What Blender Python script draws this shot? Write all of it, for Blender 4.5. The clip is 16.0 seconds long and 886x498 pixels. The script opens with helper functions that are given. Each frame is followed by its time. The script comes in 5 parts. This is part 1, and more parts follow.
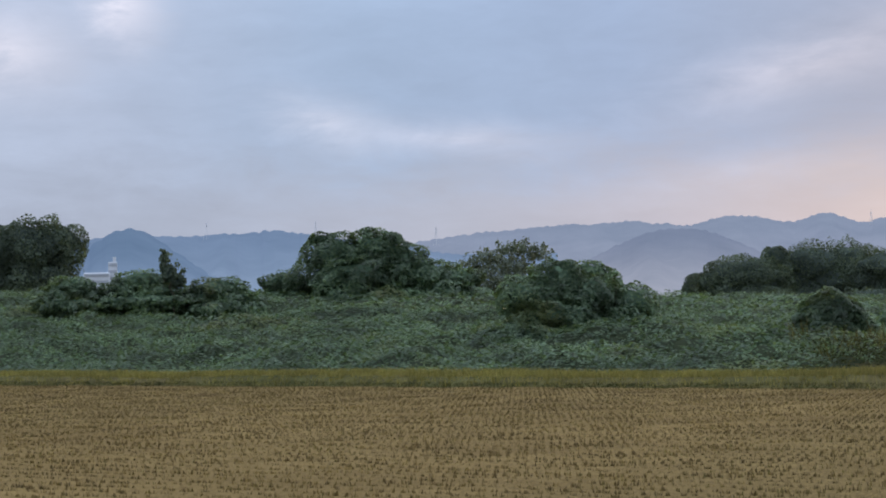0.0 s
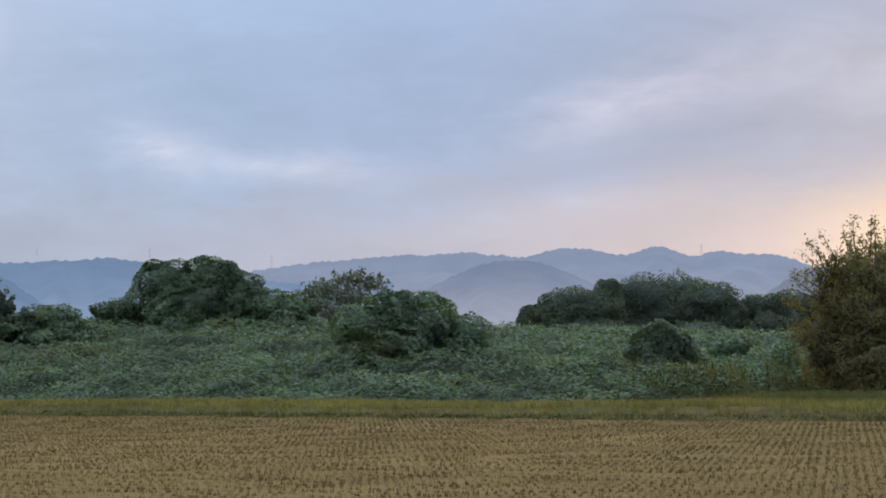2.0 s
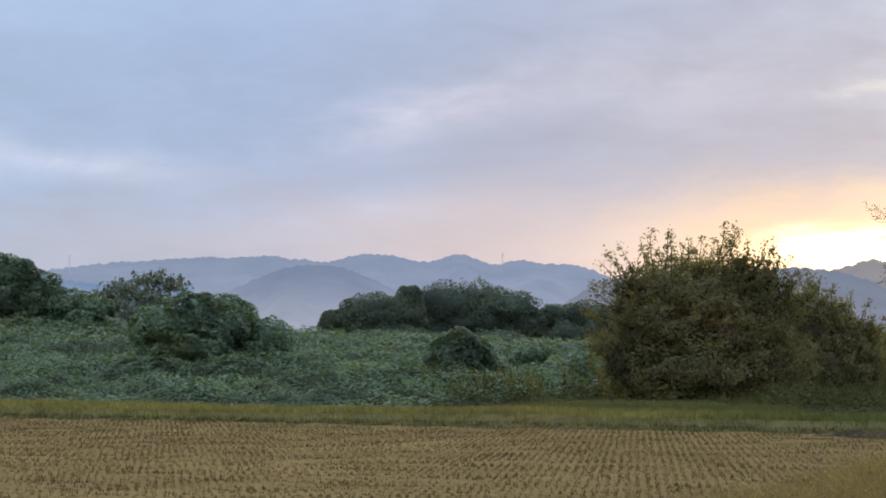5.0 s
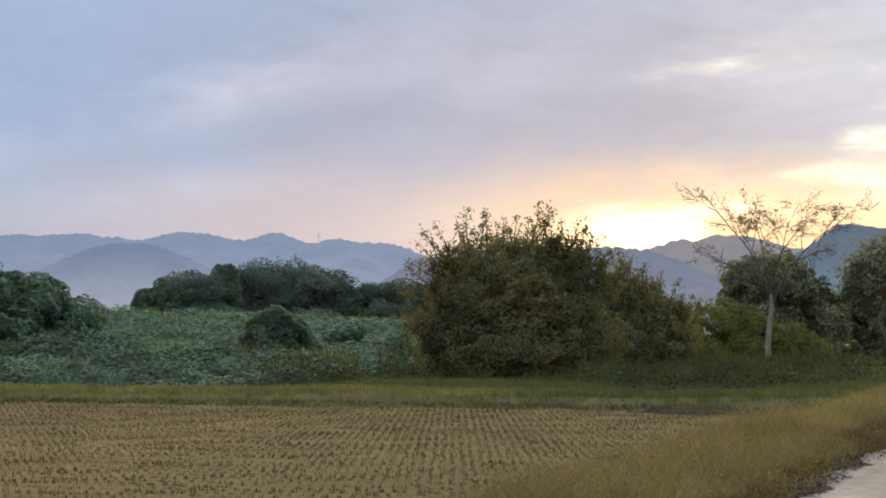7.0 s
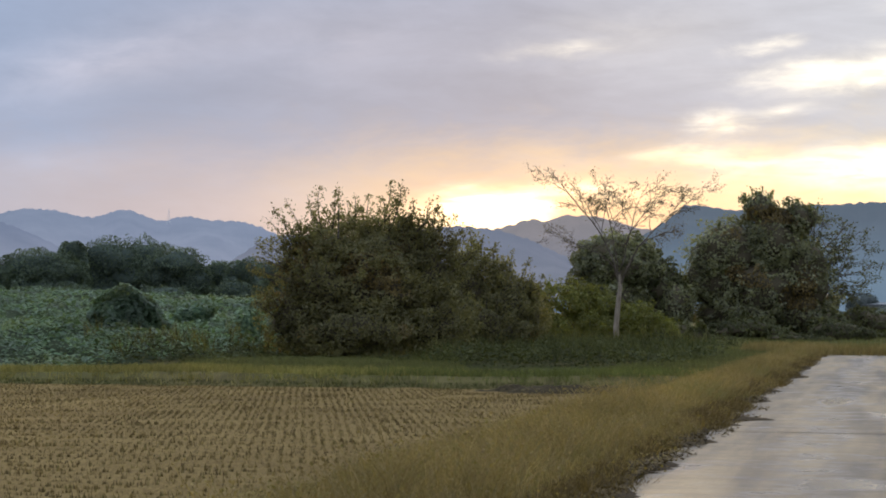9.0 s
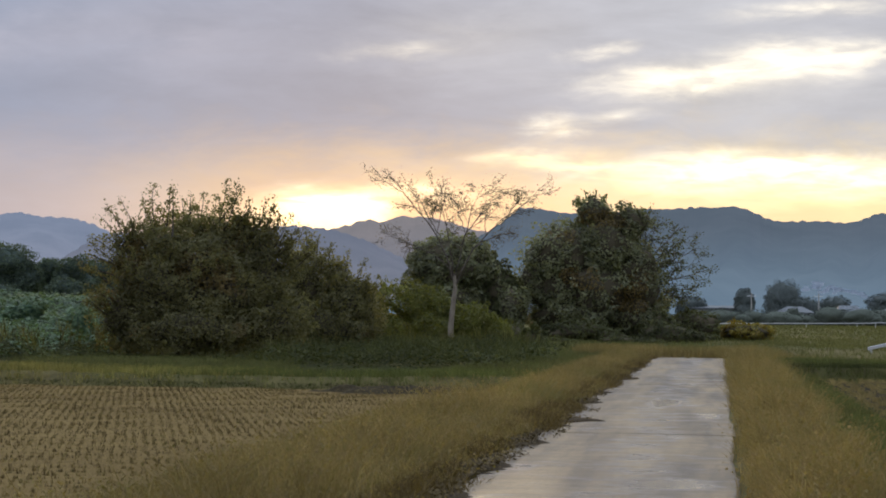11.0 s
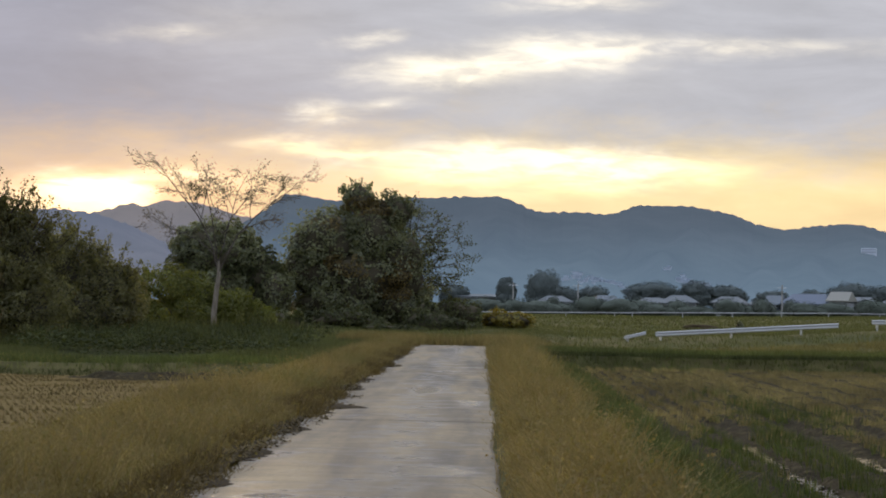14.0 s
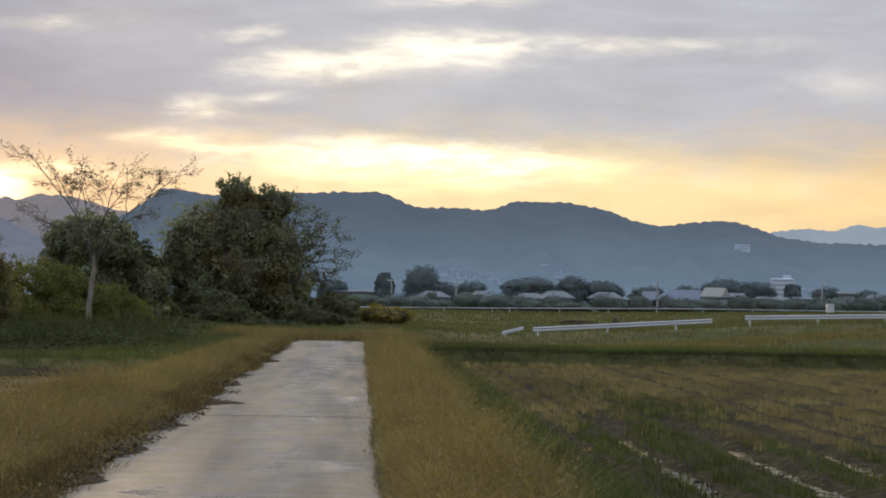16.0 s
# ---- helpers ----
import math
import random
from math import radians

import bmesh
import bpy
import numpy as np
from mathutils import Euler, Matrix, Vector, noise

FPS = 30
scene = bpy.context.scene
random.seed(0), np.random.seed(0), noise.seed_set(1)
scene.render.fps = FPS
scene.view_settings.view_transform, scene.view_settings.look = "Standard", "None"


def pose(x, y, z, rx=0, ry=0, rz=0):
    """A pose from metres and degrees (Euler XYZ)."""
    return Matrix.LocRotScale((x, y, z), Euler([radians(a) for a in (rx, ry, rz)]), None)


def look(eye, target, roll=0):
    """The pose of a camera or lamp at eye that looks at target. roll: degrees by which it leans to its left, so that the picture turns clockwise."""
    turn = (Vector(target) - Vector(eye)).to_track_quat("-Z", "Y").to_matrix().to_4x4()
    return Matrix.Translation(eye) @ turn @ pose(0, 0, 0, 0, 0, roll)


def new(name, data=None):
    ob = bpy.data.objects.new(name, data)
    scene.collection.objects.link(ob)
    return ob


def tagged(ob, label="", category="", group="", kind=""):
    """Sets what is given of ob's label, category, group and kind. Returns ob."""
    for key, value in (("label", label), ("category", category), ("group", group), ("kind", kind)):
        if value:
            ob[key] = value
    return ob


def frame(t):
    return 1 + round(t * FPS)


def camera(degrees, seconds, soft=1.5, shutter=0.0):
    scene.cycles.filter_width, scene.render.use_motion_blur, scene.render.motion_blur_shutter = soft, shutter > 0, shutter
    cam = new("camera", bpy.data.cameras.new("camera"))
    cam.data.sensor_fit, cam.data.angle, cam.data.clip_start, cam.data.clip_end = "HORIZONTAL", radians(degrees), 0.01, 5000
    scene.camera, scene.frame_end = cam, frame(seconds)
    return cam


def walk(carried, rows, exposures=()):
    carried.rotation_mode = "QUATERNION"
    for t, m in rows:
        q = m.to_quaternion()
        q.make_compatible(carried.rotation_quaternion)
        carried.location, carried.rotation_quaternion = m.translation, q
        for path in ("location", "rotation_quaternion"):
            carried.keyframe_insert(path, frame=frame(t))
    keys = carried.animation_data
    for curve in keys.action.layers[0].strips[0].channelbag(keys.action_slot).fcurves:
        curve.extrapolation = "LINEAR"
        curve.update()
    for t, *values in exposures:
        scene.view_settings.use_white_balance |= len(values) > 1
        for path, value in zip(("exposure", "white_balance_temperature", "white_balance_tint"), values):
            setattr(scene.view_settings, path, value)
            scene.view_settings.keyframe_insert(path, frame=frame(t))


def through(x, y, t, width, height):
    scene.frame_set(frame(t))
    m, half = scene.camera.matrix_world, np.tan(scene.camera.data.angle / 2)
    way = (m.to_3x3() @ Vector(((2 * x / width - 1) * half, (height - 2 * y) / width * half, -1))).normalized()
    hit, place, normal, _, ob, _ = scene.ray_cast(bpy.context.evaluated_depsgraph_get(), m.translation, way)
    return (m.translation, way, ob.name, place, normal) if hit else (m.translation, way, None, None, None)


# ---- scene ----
# ======================================================================
# CAMERA: a standing person pans from left to right on the edge of a farm road.
# The road runs along +y; the eye is 1.65 m above the concrete.
# ======================================================================
EYE = Vector((0.0, 0.0, 1.65))
cam = camera(28.19, 16.0, soft=1.9)
PAN = [  # seconds, bearing to the right of the road, tilt up, roll
    (0.0, -36.78, 2.40, -1.34), (0.5, -35.40, 2.72, -1.38), (1.0, -33.78, 2.94, -1.00),
    (1.5, -32.59, 3.13, -1.29), (2.0, -31.44, 3.27, -0.96), (2.5, -30.26, 3.41, -1.06),
    (3.0, -29.19, 3.54, -0.92), (3.5, -28.20, 3.64, -1.23), (4.0, -27.16, 3.65, -0.70),
    (6.5, -20.86, 2.83, -0.12), (7.0, -19.07, 2.69, -0.10), (7.5, -17.60, 2.42, 0.05),
    (8.0, -16.42, 2.27, -0.14), (8.5, -15.39, 2.11, -0.08), (11.0, -8.93, 2.04, 0.50),
    (11.5, -7.55, 2.03, 0.70), (12.0, -6.16, 1.99, 0.78), (12.5, -5.45, 1.92, 0.71),
    (13.0, -4.09, 1.82, 0.63), (13.5, -2.65, 1.73, 0.81), (14.0, -1.30, 1.72, 1.03),
    (14.5, -0.14, 1.66, 1.19), (15.0, 0.56, 1.61, 1.12), (15.5, 1.33, 1.62, 1.20),
    (16.0, 2.65, 1.64, 1.11),
]


def sight(bearing, tilt):
    b, e = radians(bearing), radians(tilt)
    return Vector((math.sin(b) * math.cos(e), math.cos(b) * math.cos(e), math.sin(e)))


walk(cam, [(t, look(EYE, EYE + sight(b, e), r)) for t, b, e, r in PAN],
     exposures=[(0.0, 0.02), (2.0, 0.05), (4.0, 0.11), (8.0, 0.0), (11.0, -0.26), (16.0, -0.37)])

# ======================================================================
# LIGHT: cloudy evening sky, low sun behind thin cloud over the ridge
# ======================================================================
SUN_BEARING, SUN_HEIGHT = -13.0, 3.4


def srgb(r, g, b):
    return tuple(((c / 255 + 0.055) / 1.055) ** 2.4 if c > 10 else c / 255 / 12.92 for c in (r, g, b)) + (1.0,)


class Nodes:
    """Short forms for building a node tree."""

    def __init__(self, tree):
        self.t = tree
        tree.nodes.clear()

    def add(self, kind, **props):
        n = self.t.nodes.new(kind)
        for k, v in props.items():
            if k == "operation":
                n.operation = v
            elif k == "blend_type":
                n.blend_type = v
            elif k == "data_type":
                n.data_type = v
            elif k == "gradient_type":
                n.gradient_type = v
            elif k == "vector_type":
                n.vector_type = v
        return n

    def link(self, a, b):
        self.t.links.new(a, b)

    def put(self, socket, value):
        if isinstance(value, bpy.types.NodeSocket):
            self.t.links.new(value, socket)
        else:
            socket.default_value = value

    def math(self, op, a, b=0.0, c=0.0, clamp=False):
        n = self.add("ShaderNodeMath", operation=op)
        n.use_clamp = clamp
        self.put(n.inputs[0], a)
        self.put(n.inputs[1], b)
        self.put(n.inputs[2], c)
        return n.outputs[0]

    def vmath(self, op, a, b=(0, 0, 0)):
        n = self.add("ShaderNodeVectorMath", operation=op)
        self.put(n.inputs[0], a)
        self.put(n.inputs[1], b)
        return n.outputs[0]

    def noise(self, vec, scale, detail=3.0, rough=0.55, distort=0.0):
        n = self.add("ShaderNodeTexNoise")
        if vec is not None:
            self.put(n.inputs["Vector"], vec)
        n.inputs["Scale"].default_value = scale
        n.inputs["Detail"].default_value = detail
        n.inputs["Roughness"].default_value = rough
        n.inputs["Distortion"].default_value = distort
        return n.outputs["Fac"], n.outputs["Color"]

    def ramp(self, fac, stops):
        n = self.add("ShaderNodeValToRGB")
        e = n.color_ramp.elements
        while len(e) < len(stops):
            e.new(0.5)
        for el, (pos, col) in zip(e, stops):
            el.position, el.color = pos, col
        self.put(n.inputs[0], fac)
        return n.outputs["Color"]

    def span(self, value, lo, hi, a=0.0, b=1.0, smooth=True):
        n = self.add("ShaderNodeMapRange")
        n.interpolation_type = "SMOOTHSTEP" if smooth else "LINEAR"
        self.put(n.inputs["Value"], value)
        for k, v in (("From Min", lo), ("From Max", hi), ("To Min", a), ("To Max", b)):
            n.inputs[k].default_value = v
        return n.outputs["Result"]

    def mix(self, fac, a, b, blend="MIX"):
        n = self.add("ShaderNodeMix", data_type="RGBA", blend_type=blend)
        self.put(n.inputs[0], fac)
        self.put(n.inputs[6], a)
        self.put(n.inputs[7], b)
        return n.outputs[2]


world = bpy.data.worlds.new("evening_sky")
scene.world = world
world.use_nodes = True
W = Nodes(world.node_tree)
way = W.add("ShaderNodeTexCoord").outputs["Generated"]
sep = W.add("ShaderNodeSeparateXYZ")
W.link(way, sep.inputs[0])
az = W.math("MULTIPLY", W.math("ARCTAN2", sep.outputs[0], sep.outputs[1]), 57.2958)
el = W.math("MULTIPLY", W.math("ARCSINE", sep.outputs[2]), 57.2958)
chart = W.add("ShaderNodeCombineXYZ")
W.link(az, chart.inputs[0])
W.link(el, chart.inputs[1])
chart = chart.outputs[0]
# ragged, drawn-out cloud structure
stretched = W.vmath("MULTIPLY", chart, (0.16, 0.75, 1.0))
streak, _ = W.noise(stretched, 1.0, 6.0, 0.6, 0.6)
billow, warp = W.noise(W.vmath("MULTIPLY", chart, (0.32, 0.8, 1.0)), 1.0, 5.0, 0.62, 0.3)
fine, _ = W.noise(W.vmath("MULTIPLY", chart, (0.55, 2.4, 1.0)), 1.0, 4.0, 0.55, 0.4)
turn = W.math("DIVIDE", W.math("ADD", az, 180.0), 360.0)


def round_the_sky(stops):
    return W.ramp(turn, [((a + 180) / 360, srgb(*c)) for a, c in stops])


low = round_the_sky([(-120, (204, 208, 220)), (-70, (174, 184, 206)), (-45, (171, 182, 205)), (-36, (179, 187, 208)),
                     (-30, (186, 189, 208)), (-25, (194, 191, 204)), (-21.5, (200, 194, 203)), (-17.5, (220, 203, 192)), (-14, (238, 206, 168)),
                     (-8, (238, 208, 170)), (0, (250, 226, 180)), (8, (250, 224, 172)), (18, (250, 216, 164)),
                     (40, (214, 198, 184)), (110, (204, 208, 220))])
high = round_the_sky([(-120, (204, 210, 224)), (-60, (184, 196, 220)), (-48, (182, 195, 221)), (-40, (165, 186, 217)),
                      (-31, (160, 181, 215)), (-22, (160, 173, 200)), (-12, (156, 162, 180)), (0, (184, 186, 194)),
                      (18, (188, 188, 196)), (50, (180, 186, 200)), (120, (204, 210, 224))])
drop = W.math("ADD", el, W.math("MULTIPLY", W.math("SUBTRACT", billow, 0.5), 3.0))
clouds = W.mix(W.span(drop, 3.2, 6.6), low, high)
clouds = W.mix(W.span(el, 14.0, 50.0), clouds, srgb(182, 190, 208))
# overcast skies grow brighter towards the zenith
clouds = W.mix(1.0, clouds, W.span(sep.outputs[2], 0.16, 1.0, 1.0, 3.5, False), "MULTIPLY")
sunward = W.span(W.math("ABSOLUTE", W.math("SUBTRACT", az, 4.0)), 8.0, 30.0, 1.40, 1.0)
clouds = W.mix(1.0, clouds, sunward, "MULTIPLY")
ribbed = W.span(az, -26.0, -6.0, 0.13, 0.45)
shade = W.math("MULTIPLY_ADD", W.math("SUBTRACT", streak, 0.5), ribbed, 1.0)
shade = W.math("ADD", shade, W.math("MULTIPLY", W.math("SUBTRACT", billow, 0.5), 0.22))
shade = W.math("ADD", shade, W.math("MULTIPLY", W.math("SUBTRACT", fine, 0.5), 0.05))
clouds = W.mix(1.0, clouds, shade, "MULTIPLY")
# breaks in the cloud where the light comes through
bent = W.vmath("ADD", chart, W.vmath("MULTIPLY", W.vmath("SUBTRACT", warp, (0.5, 0.5, 0.5)), (3.0, 0.9, 0.0)))
WARM, PALE, PINK = srgb(255, 222, 150), srgb(255, 237, 192), srgb(255, 226, 208)
BREAKS = [  # bearing, height, half width, half height, slant, strength, colour
    (-12.5, 3.35, 2.2, 0.9, 0, 2.5, PALE),
    (-12.7, 3.05, 3.7, 1.45, 0, 3.4, PALE), (-12.6, 2.8, 9.5, 3.0, 0, 0.28, srgb(255, 176, 84)),
    (-9.4, 3.9, 3.2, 0.55, 2, 0.9, PALE), (0.2, 4.6, 7.0, 0.95, 0, 1.8, PALE), (4.6, 4.4, 5.5, 1.0, 0, 1.4, PALE),
    (-4.5, 4.8, 5.0, 0.35, -2, 0.7, WARM), (0.5, 4.0, 13.0, 1.5, 0, 0.38, WARM),
    (-1.6, 7.5, 4.2, 0.9, 4, 1.3, PALE), (2.4, 8.0, 4.4, 1.15, 3, 1.5, PALE), (8.0, 8.3, 9.0, 0.55, -1, 0.6, PALE), (0.5, 7.4, 9.0, 1.8, 3, 0.22, PALE), (-8.0, 8.8, 8.0, 2.8, 4, 0.14, PALE), (-17.0, 8.6, 7.0, 2.6, 8, 0.10, PINK),
    (-3.8, 8.4, 1.8, 0.42, 6, 0.8, PALE), (-5.4, 6.1, 1.7, 0.7, 5, 1.0, PALE), (-3.2, 6.4, 2.2, 0.4, 4, 0.5, PALE),
    (-6.2, 5.1, 3.2, 0.55, 3, 1.0, WARM), (-10.4, 8.4, 3.0, 0.5, 2, 0.4, PALE), (2.9, 9.7, 4.0, 0.5, 3, 0.6, PALE),
    (15.8, 7.0, 3.0, 1.2, 0, 0.3, PALE), (13.0, 3.7, 12.0, 1.3, 0, 0.2, WARM),
    (-46.8, 10.3, 2.0, 2.6, 20, 0.32, PINK), (-50.4, 8.8, 4.0, 2.6, 0, 0.28, PINK), (-40.4, 6.5, 3.6, 1.6, -12, 0.2, PINK),
    (-36.0, 6.0, 6.5, 1.1, -3, 0.2, PINK), (-24.5, 8.0, 10.0, 1.9, 14, 0.2, PINK), (-26.5, 4.7, 9.0, 1.5, 8, 0.08, PINK),
]
for a, e, wa, we, slant, gain, tone in BREAKS:
    m = W.add("ShaderNodeMapping", vector_type="TEXTURE")
    W.put(m.inputs["Vector"], bent)
    m.inputs["Location"].default_value = (a, e, 0)
    m.inputs["Rotation"].default_value = (0, 0, radians(slant))
    m.inputs["Scale"].default_value = (wa, we, 1)
    g = W.add("ShaderNodeTexGradient", gradient_type="QUADRATIC_SPHERE")
    W.link(m.outputs[0], g.inputs[0])
    amount = W.math("MULTIPLY", W.math("MULTIPLY", g.outputs["Fac"], gain), W.span(fine, 0.34, 0.64, 0.5, 1.3) if gain > 0.36 else W.span(billow, 0.3, 0.7, 0.65, 1.25))
    clouds = W.mix(amount, clouds, tone, "ADD")
clear = W.add("ShaderNodeTexSky")
clear.sky_type, clear.sun_disc = "NISHITA", False
clear.sun_elevation, clear.sun_rotation = radians(SUN_HEIGHT), radians(SUN_BEARING)
clear = W.mix(1.0, clear.outputs[0], (0.08, 0.08, 0.08, 1), "MULTIPLY")
back = W.add("ShaderNodeBackground")
W.link(W.mix(0.93, clear, clouds), back.inputs["Color"])
back.inputs["Strength"].default_value = 1.0
out = W.add("ShaderNodeOutputWorld")
W.link(back.outputs[0], out.inputs["Surface"])

sun = new("sun", bpy.data.lights.new("sun", "SUN"))
sun.data.energy, sun.data.angle, sun.data.color = 2.4, radians(6), (1.0, 0.72, 0.42)
sun.matrix_world = look(EYE, EYE - sight(SUN_BEARING, SUN_HEIGHT))

# ======================================================================
# MATERIALS
# ======================================================================


def material(name):
    m = bpy.data.materials.new(name)
    m.use_nodes = True
    n = Nodes(m.node_tree)
    return m, n


def finish(n, shader):
    o = n.add("ShaderNodeOutputMaterial")
    n.link(shader, o.inputs["Surface"])


def principled(n, colour, rough=0.8, metal=0.0, normal=None, spec=0.5):
    p = n.add("ShaderNodeBsdfPrincipled")
    n.put(p.inputs["Base Color"], colour)
    n.put(p.inputs["Roughness"], rough)
    n.put(p.inputs["Metallic"], metal)
    n.put(p.inputs["Specular IOR Level"], spec)
    if normal is not None:
        n.link(normal, p.inputs["Normal"])
    return p.outputs[0]


def bump(n, height, strength=0.5, dist=0.02):
    b = n.add("ShaderNodeBump")
    b.inputs["Strength"].default_value = strength
    b.inputs["Distance"].default_value = dist
    n.link(height, b.inputs["Height"])
    return b.outputs[0]


def where(n):
    return n.add("ShaderNodeNewGeometry").outputs["Position"]


def foliage(name, colours, through=0.3, rough=0.55, patch=0.0, patch_tone=(0.2, 0.15, 0.05, 1), mottle=0.26, gloss=0.16):
    """Leaves or blades: each its own shade, some light passing through."""
    m, n = material(name)
    geo = n.add("ShaderNodeNewGeometry")
    col = n.ramp(geo.outputs["Random Per Island"], [(i / (len(colours) - 1), c) for i, c in enumerate(colours)])
    f, _ = n.noise(geo.outputs["Position"], 0.35, 3.0)
    col = n.mix(1.0, col, n.ramp(f, [(0.3, (1 - mottle, 1 - mottle, 1 - mottle, 1)), (0.7, (1 + mottle, 1 + mottle, 1 + 0.8 * mottle, 1))]), "MULTIPLY")
    clump, _ = n.noise(geo.outputs["Position"], 2.4, 2.0)
    col = n.mix(1.0, col, n.ramp(clump, [(0.3, (0.74, 0.74, 0.76, 1)), (0.7, (1.24, 1.23, 1.18, 1))]), "MULTIPLY")
    if patch:
        g, _ = n.noise(geo.outputs["Position"], 0.22, 4.0)
        col = n.mix(n.span(g, 0.55, 0.68, 0.0, patch), col, patch_tone)
    p = principled(n, col, rough, spec=gloss)
    t = n.add("ShaderNodeBsdfTranslucent")
    n.link(n.mix(1.0, col, (1.5, 1.35, 0.6, 1), "MULTIPLY"), t.inputs["Color"])
    mix = n.add("ShaderNodeMixShader")
    mix.inputs[0].default_value = through
    n.link(p, mix.inputs[1])
    n.link(t.outputs[0], mix.inputs[2])
    finish(n, mix.outputs[0])
    return m


def plain(name, colour, rough=0.7, metal=0.0, var=0.15, scale=3.0, relief=0.0, spec=0.06):
    m, n = material(name)
    pos = where(n)
    f, _ = n.noise(pos, scale, 4.0)
    g, _ = n.noise(pos, scale * 9, 3.0)
    lo = tuple(c * (1 - var) for c in colour[:3]) + (1,)
    hi = tuple(min(1, c * (1 + var)) for c in colour[:3]) + (1,)
    col = n.mix(n.math("MULTIPLY_ADD", g, 0.4, n.math("MULTIPLY", f, 0.6)), lo, hi)
    finish(n, principled(n, col, rough, metal, bump(n, g, relief, 0.01) if relief else None, spec))
    return m


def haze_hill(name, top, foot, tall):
    """Far wooded ridge seen through miles of evening air: mostly airlight, painted as emission, thicker towards its
    foot.
    """
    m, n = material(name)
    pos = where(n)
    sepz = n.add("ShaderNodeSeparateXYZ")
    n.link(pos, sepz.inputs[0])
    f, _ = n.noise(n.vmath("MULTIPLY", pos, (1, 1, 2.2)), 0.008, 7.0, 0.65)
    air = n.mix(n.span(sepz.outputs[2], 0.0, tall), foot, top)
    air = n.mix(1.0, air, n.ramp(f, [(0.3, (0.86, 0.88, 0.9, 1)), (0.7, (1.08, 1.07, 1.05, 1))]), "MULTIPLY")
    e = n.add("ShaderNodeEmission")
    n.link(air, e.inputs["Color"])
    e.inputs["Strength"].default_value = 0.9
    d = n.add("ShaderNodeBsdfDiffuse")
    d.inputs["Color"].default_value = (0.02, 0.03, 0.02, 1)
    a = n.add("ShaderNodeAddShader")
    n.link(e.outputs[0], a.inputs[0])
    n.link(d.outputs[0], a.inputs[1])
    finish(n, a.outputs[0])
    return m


def ground_material():
    m, n = material("meadow_ground")
    pos = where(n)
    f, _ = n.noise(pos, 0.09, 5.0)
    g, _ = n.noise(pos, 1.7, 5.0)
    col = n.ramp(f, [(0.3, (0.05, 0.062, 0.024, 1)), (0.5, (0.085, 0.08, 0.032, 1)), (0.7, (0.13, 0.105, 0.05, 1))])
    col = n.mix(1.0, col, n.ramp(g, [(0.3, (0.65, 0.65, 0.65, 1)), (0.7, (1.25, 1.25, 1.2, 1))]), "MULTIPLY")
    finish(n, principled(n, col, 0.95, 0, bump(n, g, 0.8, 0.1), 0.05))
    return m


def stubble_soil():
    m, n = material("straw_strewn_soil")
    pos = where(n)
    f, _ = n.noise(pos, 0.25, 4.0)
    g, _ = n.noise(n.vmath("MULTIPLY", pos, (3.0, 1.0, 1.0)), 9.0, 4.0, 0.7)
    col = n.ramp(g, [(0.33, (0.104, 0.072, 0.028, 1)), (0.5, (0.160, 0.115, 0.045, 1)), (0.70, (0.235, 0.172, 0.072, 1))])
    col = n.mix(1.0, col, n.ramp(f, [(0.3, (0.8, 0.78, 0.74, 1)), (0.7, (1.12, 1.12, 1.1, 1))]), "MULTIPLY")
    finish(n, principled(n, col, 0.95, 0, bump(n, g, 0.7, 0.03), 0.05))
    return m


def wet_soil():
    m, n = material("wet_paddy_mud")
    pos = where(n)
    f, _ = n.noise(pos, 0.5, 4.0)
    g, _ = n.noise(pos, 8.0, 5.0, 0.65)
    col = n.ramp(g, [(0.35, (0.018, 0.015, 0.009, 1)), (0.55, (0.046, 0.037, 0.020, 1)), (0.72, (0.11, 0.085, 0.04, 1))])
    finish(n, principled(n, col, 0.95, 0, bump(n, g, 0.8, 0.05), 0.05))
    return m


